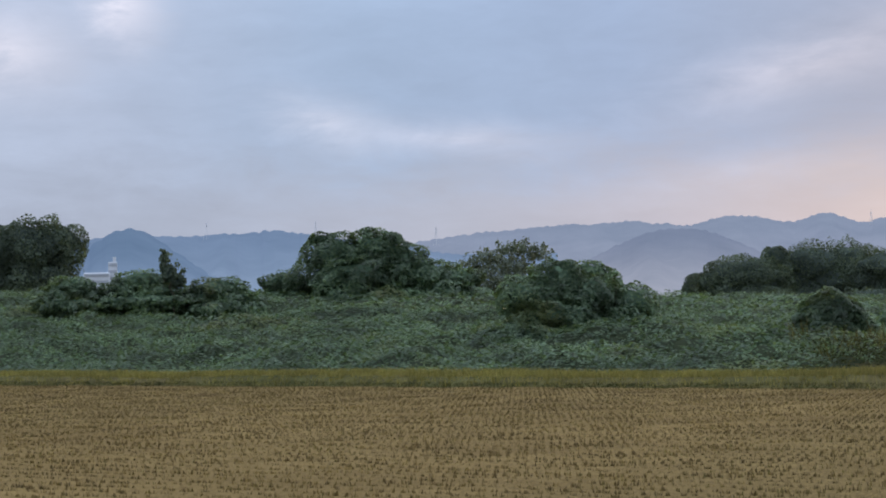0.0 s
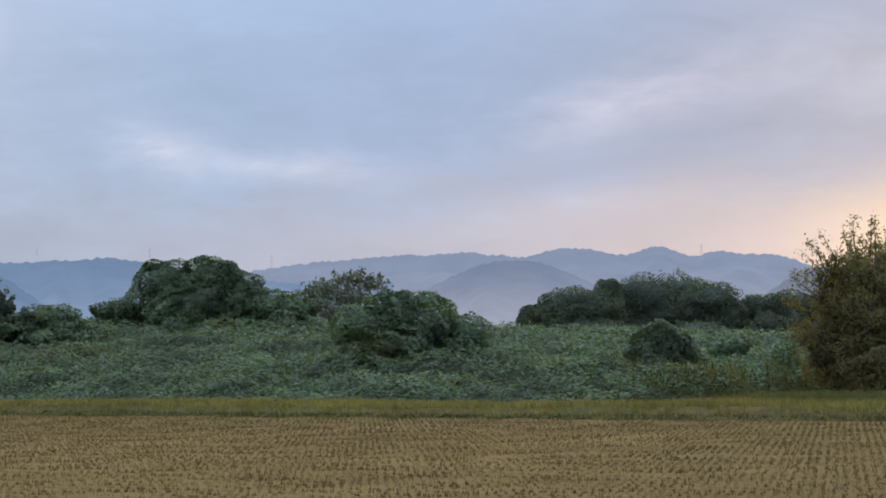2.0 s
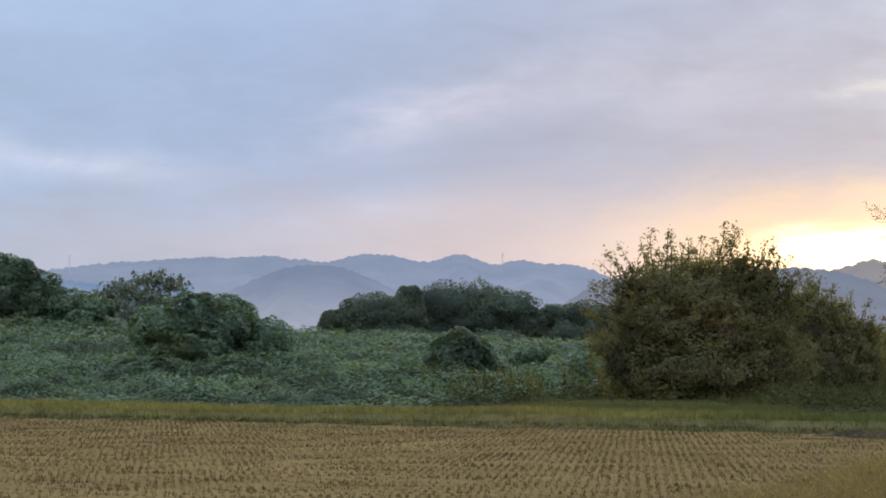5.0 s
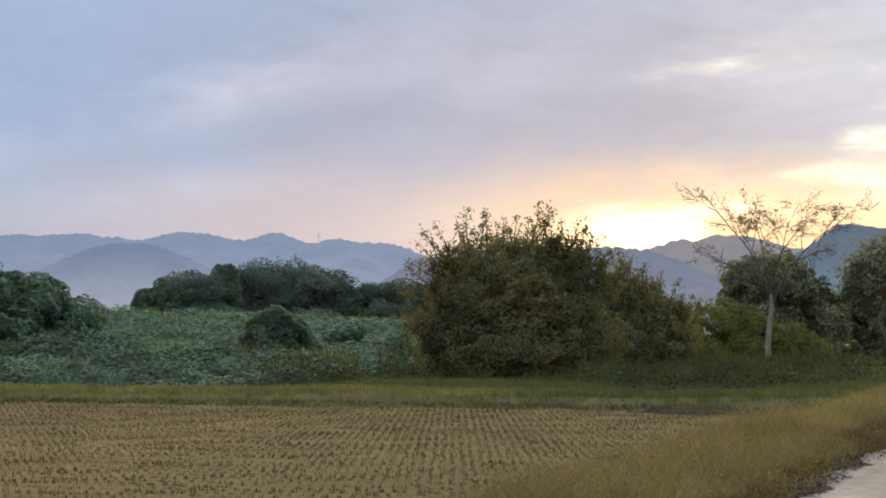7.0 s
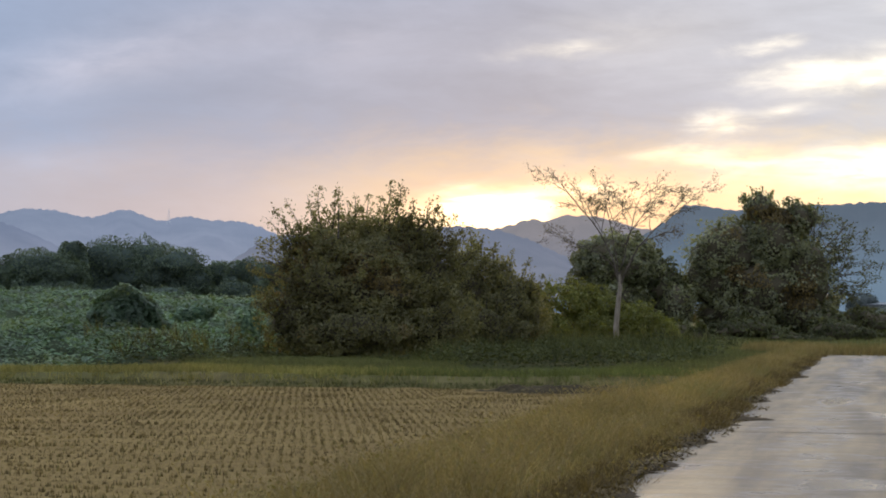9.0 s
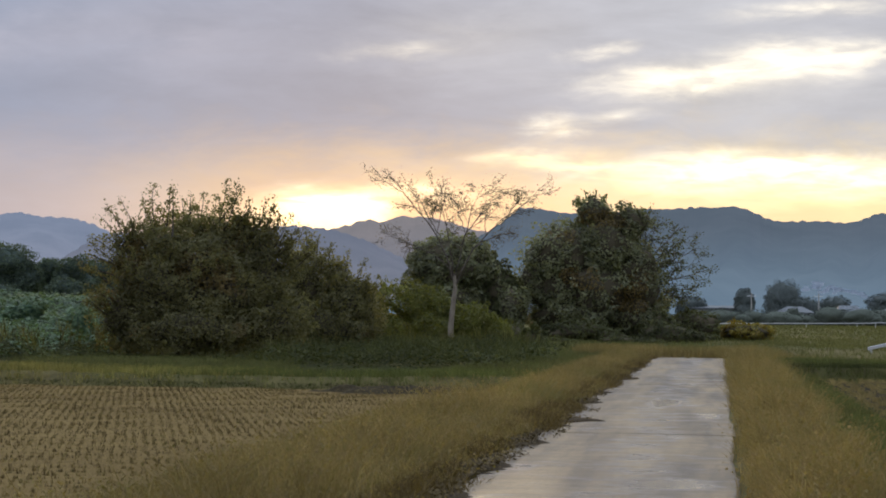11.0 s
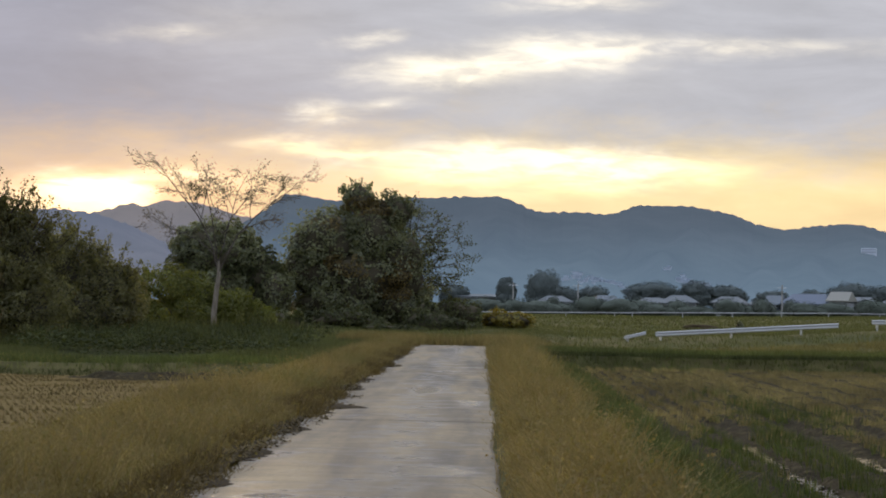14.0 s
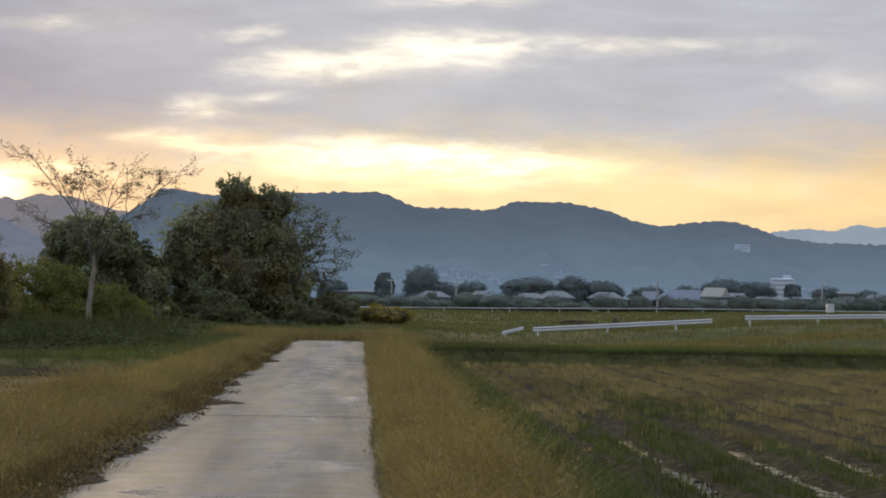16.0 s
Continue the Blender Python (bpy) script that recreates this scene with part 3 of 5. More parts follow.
# ======================================================================
# GROUND, FIELDS, ROAD
# ======================================================================
ROAD_L, ROAD_R, ROAD_END = -2.5, 0.2, 67.0
FIELD_Z, RIGHT_Z = -0.30, -0.40
BUND_Y = 43.0
roll_w, fine_w = Waves(3, 9.0), Waves(4, 1.6)
vine_a, vine_b, vine_c = Waves(11, 7.0), Waves(12, 5.5, 10), Waves(13, 2.2, 12)


def verge_edge(y):
    """Where the left verge ends and the stubble begins."""
    return -5.35 + 0.75 * smooth01((y - 27) / 9) + 0.10 * np.sin(y * 0.9)


def ground_height(x, y):
    z = 0.03 * roll_w(x, y)
    bank_l = smooth01((verge_edge(y) + 0.2 - x) / 1.0) * (y < 60) * smooth01((BUND_Y + 0.6 - y) / 0.7)
    z = z * (1 - bank_l) + bank_l * (FIELD_Z - 0.05)
    bank_r = smooth01((x - 1.5) / 0.9) * smooth01((57.5 - y) / 1.5)
    z = z * (1 - bank_r) + bank_r * (RIGHT_Z - 0.16)
    # the plain beyond lies a little lower and rises gently eastwards
    turned = np.degrees(np.arctan2(x, np.maximum(y, 1.0)))
    lane = -0.45 + 0.95 * smooth01((turned - 4.5) / 14)
    lane = lane + 0.30 * smooth01((y - 170) / 70)
    lane = lane + 0.34 * np.exp(-((np.hypot(x, y) - 99) / 9) ** 2)
    z = z + lane * smooth01((y - 59) / 8) * smooth01((x - 1.0) / 5)
    z = z - 0.06 * ((x > ROAD_L - 0.1) & (x < ROAD_R + 0.1) & (y < ROAD_END + 0.3))
    far = np.hypot(x, y)
    return z - 2.0 * smooth01((far - 900) / 2500)


def spaced(stops):
    out = []
    for (a, s), (b, _) in zip(stops[:-1], stops[1:]):
        out.append(np.arange(a, b, s))
    return np.concatenate(out + [[stops[-1][0]]])


gx = spaced([(-4900, 700), (-1400, 200), (-200, 20), (-90, 2.0), (-12, 0.4), (8, 1.0), (60, 8), (200, 100), (1400, 700), (4900, 1)])
gy = spaced([(-4900, 900), (-400, 100), (-20, 2.0), (10, 0.8), (70, 2.5), (160, 12), (400, 100), (1400, 700), (4900, 1)])
ground = part("ground", grid_mesh("ground", gx, gy, ground_height), M_GROUND, smooth=True)
tagged(ground, "olive grassy farmland with earth showing between the tufts", "ground", kind="structure")

# left field: soil with straw, rows of cut rice
soil_w = Waves(21, 1.4)


def soil_height(x, y):
    return FIELD_Z + 0.018 * soil_w(x, y) + 0.012 * fine_w(x, y)


fx = spaced([(-95, 0.8), (-5.0, 1)])
fy = spaced([(2, 0.8), (BUND_Y + 0.3, 1)])
field = part("stubble_field", grid_mesh("stubble_field", fx, fy, lambda x, y: np.where(x > verge_edge(y) + 0.4, FIELD_Z - 0.2, soil_height(x, y))), M_SOIL, smooth=True)
tagged(field, "harvested rice field with pale straw over brown soil", "field", kind="structure")


def stubble_rows(x0, x1, y0, y1, row, step, rng, keep):
    xs = np.arange(x0, x1, row)
    ys = np.arange(y0, y1, step)
    X, Y = np.meshgrid(xs, ys)
    P = np.stack([X.ravel(), Y.ravel()], -1) + rng.normal(size=(X.size, 2)) * [0.014, 0.025]
    return P[keep(P[:, 0], P[:, 1])]


def seen_from_road(x, y, lo, hi):
    a = np.degrees(np.arctan2(x, y))
    return (a > lo) & (a < hi)


rng = np.random.default_rng(31)
bare = Waves(33, 4.5)
hills = stubble_rows(-62, -4.6, 11.5, BUND_Y - 0.1, 0.157, 0.462, rng,
                     lambda x, y: (x < verge_edge(y) - 0.05) & seen_from_road(x, y, -54, -4) & (bare(x, y) < 2.1) & ~((np.abs(x + 7.6) < 2.4) & (y > 40.7)))


def clumps(P2, z, stalks, height, spread, width, rng, mat, name):
    n = len(P2)
    base = np.repeat(P2, stalks, 0) + rng.normal(size=(n * stalks, 2)) * spread
    P = np.concatenate([base, np.full((len(base), 1), z)], 1)
    return part(name, blade_mesh(name, P, height, width, rng, 0.28, True), mat)


stub = clumps(hills, FIELD_Z - 0.02, 12, 0.068, 0.027, 0.019, rng, M_STUB, "rice_stubble")
tagged(stub, "rows of short straw-coloured rice stubble", "stubble", kind="stuff")

# churned mud in the far corner
def corner_height(x, y):
    edge = np.clip(1 - np.abs(x + 7.6) / 2.6, 0, 1) * np.clip(1 - np.abs(y - 41.8) / 1.2, 0, 1)
    return FIELD_Z - 0.05 + 0.16 * smooth01(edge * 2.2) + 0.05 * soil_w(x * 2, y * 2) * smooth01(edge * 3)


corner = part("muddy_corner", grid_mesh("muddy_corner", np.arange(-10.4, -4.7, 0.15), np.arange(40.5, 43.1, 0.12), corner_height), M_MUD, smooth=True)
tagged(corner, "dark churned mud in the far corner of the stubble field", "mud", kind="structure")

# right field: muddy rows with green regrowth and water in the wheel ruts
RUTS = (2.95, 4.05, 5.4, 6.6)
mud_w, mud_v = Waves(41, 0.9), Waves(42, 0.35)


def mud_height(x, y):
    z = RIGHT_Z + 0.035 * mud_w(x, y * 0.5) + 0.02 * mud_v(x, y)
    for r in RUTS:
        z = z - 0.11 * np.exp(-((x - r - 0.10 * np.sin(y * 0.23)) / 0.17) ** 2)
    return z


rx_ = spaced([(1.6, 0.12), (9, 0.5), (40, 1)])
ry_ = spaced([(6, 0.3), (34, 0.8), (57.2, 1)])
mud = part("paddy_field", grid_mesh("paddy_field", rx_, ry_, mud_height), M_MUD, smooth=True)
tagged(mud, "wet harvested paddy with muddy wheel ruts", "field", kind="structure")
gap_w = Waves(45, 0.2, 12)
for r, y0, y1 in ((2.95, 16, 28.3), (4.05, 17, 26.8), (5.4, 16, 25.2), (6.6, 18, 25.5)):
    xs, ys = np.arange(-0.2, 0.21, 0.033), np.arange(y0, y1, 0.06)
    X, Y = np.meshgrid(xs, ys)
    C = r + 0.10 * np.sin(Y * 0.23)
    V = np.stack([C + X, Y, np.full_like(X, RIGHT_Z - 0.055)], -1).reshape(-1, 3)
    nx = len(xs)
    i = (np.arange(len(ys) - 1)[:, None] * nx + np.arange(nx - 1)[None]).ravel()
    wet = gap_w(V[i, 0] * 1.6, V[i, 1] * 0.6) + 1.2 * (1 - (np.abs(X.ravel()[i]) / 0.2)) > 1.0
    tagged(part("puddle", sheet("puddle", V, np.stack([i, i + 1, i + nx + 1, i + nx], -1)[wet]), M_WATER),
           "rainwater lying in broken patches along a wheel rut", "puddle", "puddles in the ruts", kind="stuff")
rng = np.random.default_rng(43)
rows_r = stubble_rows(1.9, 34, 9, 56.8, 0.30, 0.14, rng, lambda x, y: seen_from_road(x, y, 2, 20) & ((np.round((x - 1.9) / 0.30).astype(int) % 4 != 3) | ((y > 31) & (rng.random(len(x)) < 0.18))) & np.all([(np.abs(x - r - 0.10 * np.sin(y * 0.23)) > 0.25) | (y > 30 + 2 * np.sin(5 * r)) for r in RUTS], 0))
patch_g = Waves(44, 5.0)(rows_r[:, 0], rows_r[:, 1] * 0.4) - (rows_r[:, 0] - 4.4) * 0.27 - (rows_r[:, 1] - 26) * 0.13 + 0.45
green = patch_g > rng.normal(size=len(patch_g)) * 0.5
tagged(clumps(rows_r[~green], RIGHT_Z - 0.04, 15, 0.15, 0.05, 0.011, rng, M_STRAW, "paddy_stubble"), "rows of yellowed rice stubble in wet mud", "stubble", kind="stuff")
tagged(clumps(rows_r[green], RIGHT_Z - 0.04, 12, 0.19, 0.055, 0.012, rng, M_REGROWTH, "rice_regrowth"), "green regrowth sprouting from cut rice", "regrowth", kind="stuff")

# road of cast concrete slabs with joints
road = thing("road", (0, 0, 0), "narrow damp concrete farm road with pale worn surface", "road", kind="structure")
JOINTS = (-8.0, 7.0, 24.2, 41.0, 58.0, ROAD_END)
rng = np.random.default_rng(51)
for a, b in zip(JOINTS[:-1], JOINTS[1:]):
    ys = np.linspace(a + 0.035, b - 0.035, 40)
    xl = ROAD_L + 0.05 * np.sin(ys * 0.8) + 0.03 * rng.normal(size=40)
    xr = ROAD_R + 0.03 * np.sin(ys * 0.5 + 1) + 0.015 * rng.normal(size=40)
    fr = np.array([0, 0.004, 0.02, 0.25, 0.5, 0.75, 0.98, 0.996, 1])
    hz = np.array([-0.15, 0.0, 0.012, 0.016, 0.02, 0.016, 0.012, 0.0, -0.15])
    X = xl[:, None] + (xr - xl)[:, None] * fr
    V = np.stack([X, np.repeat(ys[:, None], 9, 1), np.repeat(hz[None], 40, 0)], -1).reshape(-1, 3)
    i = (np.arange(39)[:, None] * 9 + np.arange(8)[None]).ravel()
    part("slab", sheet("slab", V, np.stack([i, i + 1, i + 10, i + 9], -1)), M_ROAD, road)


ys = np.arange(8, 66.5, 0.12)
reach = ROAD_L + 0.02 + 0.05 * np.sin(ys * 0.55) + 0.04 * np.sin(ys * 1.9 + 1) + 0.03 * rng.normal(size=len(ys))
TONGUES = ((27.0, 0.62, 0.55), (25.4, 0.3, 0.4), (22.2, 0.36, 0.7), (18.6, 0.38, 0.6), (15.6, 0.3, 0.5), (32.4, 0.4, 0.6), (36.5, 0.22, 0.5), (44.4, 0.5, 0.9), (51.0, 0.3, 0.8))
for ty, far_in, half in TONGUES:
    reach = reach + far_in * np.exp(-((ys - ty) / half) ** 2) * (0.75 + 0.5 * rng.random(len(ys)))
rows = [np.stack([ROAD_L - 0.5 + 0 * ys, ys, 0.012 + 0 * ys], -1), np.stack([ROAD_L - 0.14 + 0 * ys, ys, 0.045 + 0 * ys], -1), np.stack([reach - 0.10, ys, 0.036 + 0 * ys], -1), np.stack([reach, ys, 0.012 + 0 * ys], -1)]
n = len(ys)
i = (np.arange(3)[:, None] * n + np.arange(n - 1)[None]).ravel()
silt = part("silt_strip", sheet("silt_strip", np.concatenate(rows), np.stack([i, i + 1, i + n + 1, i + n], -1)), M_LITTER, smooth=True)
tagged(silt, "dark damp silt and leaf litter along the road edge", "silt", kind="structure")
# fallen leaves and stalks lying in tongues on the concrete
cy = rng.uniform(13, 64, 90)
ln = rng.uniform(0.06, 0.55, 90) * (0.7 + 0.6 * np.exp(-((cy - 27) / 6) ** 2))
cy = np.concatenate([cy] + [ty + half * 0.6 * rng.normal(size=9) for ty, far_in, half in TONGUES])
ln = np.concatenate([ln] + [far_in * rng.uniform(0.6, 1.25, 9) for ty, far_in, half in TONGUES])
cy, ln = np.repeat(cy, 80), np.repeat(ln, 80)
px = ROAD_L - 0.12 + ln * rng.random(len(cy)) ** 1.5
P = np.stack([px, cy + rng.normal(size=len(cy)) * 0.30, 0.026 + 0.03 * rng.random(len(cy)) * (px < ROAD_L + 0.25)], -1)
N = np.stack([rng.normal(size=len(P)) * 0.35, rng.normal(size=len(P)) * 0.35, np.ones(len(P))], -1)
tagged(part("leaf_litter", leaf_mesh("leaf_litter", P, N / np.linalg.norm(N, axis=1, keepdims=True), 0.045, rng), M_LITTER_LEAF), "fallen brown leaves and stalks on the road edge", "leaf litter", kind="stuff")


# ======================================================================
# GRASS
# ======================================================================
def vine_height(x, y):
    far = np.hypot(x, y)
    front = 47.5 * far / np.maximum(y, 1.0)
    u = np.clip((far - front) / np.maximum(100 - front, 8), 0, 1.05)
    top = 1.37 + 0.033 * (-x)
    z = 0.12 + (top - 0.12) * u ** 1.2
    z = 0.42 + (z - 0.42) * smooth01((-x - 17) / 12)
    z = z * smooth01((y - 45.2) / 2.5)
    amp = 0.62 + 0.38 * smooth01((-x - 14) / 10)
    low = smooth01((-x - 12.5) / 1.5) * smooth01((x + 20.5) / 1.5) * smooth01((59 - y) / 3)
    z, amp = z * (1 - 0.75 * low), amp * (1 - 0.6 * low)
    lump = 0.26 * vine_a(x, y) + 0.5 * (0.5 - np.abs(vine_b(x, y * 1.6)) ** 0.8) + 0.3 * (0.45 - np.abs(vine_c(x, y * 1.3)) ** 0.8)
    lump = lump + 0.95 * (mounds(x, y * 0.6, 3.0, 3.1) - 0.6) + 0.34 * (mounds(x, y * 0.8, 1.1, 5.7) - 0.5)
    return z - 0.55 * u + amp * lump * (1 - 0.45 * u) * smooth01((y - 45.5) / 4) - 0.05


def vine_area(x, y):
    right = np.where(y < 47.5 + 0.5 * np.sin(x * 0.8) + 0.3 * np.sin(x * 2.1), -22.0, -5.6 - 0.05 * (y - 48) - 0.8 * np.sin(y * 0.31) - 0.6 * np.sin(y * 1.1))
    open_grass = seen_from_road(x, y, -18.5, -5.0) & (y < 49.0 + 0.5 * np.sin(x * 1.3))
    return (x < right) & seen_from_road(x, y, -55, -3) & ~((x > -22) & (y > 74)) & ~open_grass


def scatter(n, x0, x1, y0, y1, rng, keep, z):
    x = rng.uniform(x0, x1, n)
    y = rng.uniform(y0, y1, n)
    k = keep(x, y)
    x, y = x[k], y[k]
    return np.stack([x, y, z(x, y)], -1)


def tufted(P, rng, per, spread):
    Q = np.repeat(P, per, 0)
    Q[:, :2] += rng.normal(size=(len(Q), 2)) * spread
    return Q


def grass(name, P, height, width, mat, label, seed, lean=0.4):
    return tagged(part(name, blade_mesh(name, P, height, width, np.random.default_rng(seed), lean, float(np.min(P[:, 1])) > 40), mat), label, "grass", kind="stuff")


rng = np.random.default_rng(61)
P = tufted(scatter(24000, -9, ROAD_L + 0.1, 10, 70, rng, lambda x, y: (x > verge_edge(y) - 0.35) & (x < ROAD_L + 0.02 - 0.1 * rng.random(len(x))) & (y < 66), ground_height), rng, 10, 0.10)
fringe = scatter(4600, ROAD_L - 0.45, ROAD_L + 0.20, 10, 67, rng, lambda x, y: np.sin(y * 1.3) + np.sin(y * 0.47 + 1) + (ROAD_L - x) * 4 > -0.1, ground_height)


def verge_cover(P, per, low, seed, label):
    """Fine leaning grass with paler seed heads, uneven in height."""
    r = np.random.default_rng(seed)
    tuft = np.repeat(r.uniform(0.55, 1.4, len(P) // per + 1), per)[:len(P)]
    tall = 0.36 * tuft * low * (1 + 0.28 * fine_w(P[:, 0], P[:, 1])) * np.where(r.random(len(P)) < 0.06, 1.35, 1.0)
    for far in (False, True):
        k = (P[:, 1] > 30) == far
        me = blade_mesh("verge_grass", P[k], tall[k], 0.012 if far else 0.008, np.random.default_rng(seed + far), 1.1, far)
        tagged(part("verge_grass", me, M_GOLD), label, "grass", kind="stuff")
    k = r.random(len(P)) < 0.36
    H = P[k] + np.stack([r.normal(size=k.sum()) * 0.10, r.normal(size=k.sum()) * 0.10, tall[k] * r.uniform(0.7, 1.1, k.sum())], -1)
    N = r.normal(size=H.shape)
    tagged(part("seed_heads", leaf_mesh("seed_heads", H, N / np.linalg.norm(N, axis=1, keepdims=True), 0.029, r), M_SEED), "pale dry seed heads over the verge grass", "seed heads", kind="stuff")


verge_cover(P, 10, np.clip((ROAD_L + 0.1 - P[:, 0]) / 0.9, 0.35, 1) * np.clip((P[:, 0] - verge_edge(P[:, 1]) + 0.2) / 1.5, 0.14, 1), 62, "tall dry golden verge grass beside the road")
grass("edge_weeds", tufted(fringe, rng, 9, 0.07), 0.17, 0.011, M_EDGE, "low dry brown weeds creeping over the road edge", 66, 0.9)
P = tufted(scatter(9500, ROAD_R + 0.12, 2.1, 10, 70, rng, lambda x, y: x < 1.45 + 0.15 * np.sin(y) + 0.1 * np.sin(2.7 * y), ground_height), rng, 11, 0.08)
verge_cover(P, 11, np.clip((P[:, 0] - ROAD_R + 0.1) / 0.5, 0.35, 1), 63, "dry golden grass along the road edge")
P = tufted(scatter(3300, 1.25, 2.9, 12, 57, rng, lambda x, y: x > 1.35 + 0.15 * np.sin(y * 0.7), lambda x, y: np.where(x < 2.0, ground_height(x, y), RIGHT_Z - 0.02)), rng, 9, 0.08)
grass("ditch_grass", P, 0.26, 0.012, M_DARKGRASS, "green grass in the shallow ditch beside the paddy", 72, 0.6)
# bund across the far end of the field
P = tufted(scatter(5600, -64, -4.4, BUND_Y, BUND_Y + 3.0, rng, lambda x, y: seen_from_road(x, y, -54, -4), ground_height), rng, 12, 0.10)
near_road = P[:, 0] > -13 + rng.normal(size=len(P)) * 2.0
grass("bund_grass", P[~near_road], 0.19, 0.014, M_GREEN, "yellow-green grass on the earth bund", 64)
grass("bund_grass", P[near_road], 0.19, 0.014, M_DARKGRASS, "dull green grass on the earth bund", 78)
P = tufted(scatter(3400, -11, -4.3, BUND_Y + 2.8, 76, rng, lambda x, y: x > -6.4 - 0.9 * np.sin(y * 0.31) - 0.09 * (y - 48), ground_height), rng, 11, 0.14)
grass("bank_grass", P, 0.26, 0.02, M_MEADOW, "dull green grass between the verge and the weeds", 73)
P = tufted(scatter(5000, -64, -4.6, BUND_Y - 0.1, BUND_Y + 0.2, rng, lambda x, y: seen_from_road(x, y, -54, -4), ground_height), rng, 9, 0.06)
grass("bund_grass", P, 0.10, 0.016, M_FOOT, "dark green grass at the foot of the bund", 65)
P = tufted(scatter(2600, -23, -11, BUND_Y + 2.8, 56.5, rng, lambda x, y: seen_from_road(x, y, -22.5, -13.6), ground_height), rng, 11, 0.14)
grass("bank_grass", P, 0.24, 0.02, M_MEADOW, "dull green grass in front of the big bush", 74)
P = tufted(scatter(420, -24, -7.0, 48.5, 73, rng, lambda x, y: vine_area(x, y) & ((x < -20) | (y > 62)), vine_height), rng, 9, 0.12)
grass("tall_weeds", P, 0.62, 0.03, M_WEED, "ragged tall weeds standing over the creepers", 75, 0.5)
P = tufted(scatter(700, -15, -5.6, 49.5, 73, rng, lambda x, y: vine_area(x, y), vine_height), rng, 12, 0.16)
grass("tall_weeds", P, 0.32, 0.02, M_FOOT, "dark ragged weeds among the creepers", 76, 0.7)
P = tufted(scatter(2600, 1.8, 40, 56.4, 57.6, rng, lambda x, y: seen_from_road(x, y, 1, 20), lambda x, y: ground_height(x, y + 1.5)), rng, 11, 0.10)
grass("bund_grass", P, 0.13, 0.02, M_FOOT, "dark green grass at the edge of the paddy", 77)
# dark bund and golden strip beyond the paddy
P = tufted(scatter(4600, 1.5, 40, 55.8, 61.5, rng, lambda x, y: seen_from_road(x, y, 1, 20), ground_height), rng, 11, 0.14)
grass("bund_grass", P, 0.24, 0.02, M_DARKGRASS, "rank dark green grass on the paddy bund", 67)
P = tufted(scatter(4200, 2.5, 46, 60.5, 82, rng, lambda x, y: seen_from_road(x, y, 1.5, 21), ground_height), rng, 10, 0.18)
grass("ripe_field_grass", P, 0.20, 0.016, M_DRYFIELD, "olive-gold strip of ripening grass", 68, 0.7)
# meadow beyond
P = tufted(scatter(11000, -20, 60, 66, 150, rng, lambda x, y: seen_from_road(x, y, -14, 21) & ~((x > 2.5) & (y < 82)), ground_height), rng, 9, 0.3)
grass("meadow_grass", P, 0.22, 0.03, M_MEADOW, "mixed olive meadow grass beyond the road end", 69)
P = tufted(scatter(9000, -10, 110, 150, 300, rng, lambda x, y: seen_from_road(x, y, -6, 21), ground_height), rng, 7, 0.6)
grass("meadow_grass", P, 0.22, 0.10, M_MEADOW, "distant olive grassland", 70)
P = tufted(scatter(900, ROAD_L - 3, 2.5, ROAD_END - 0.5, ROAD_END + 5, rng, lambda x, y: y > -1, ground_height), rng, 14, 0.12)
grass("meadow_grass", P, 0.42, 0.02, M_GOLD, "tall grass where the road ends", 71)


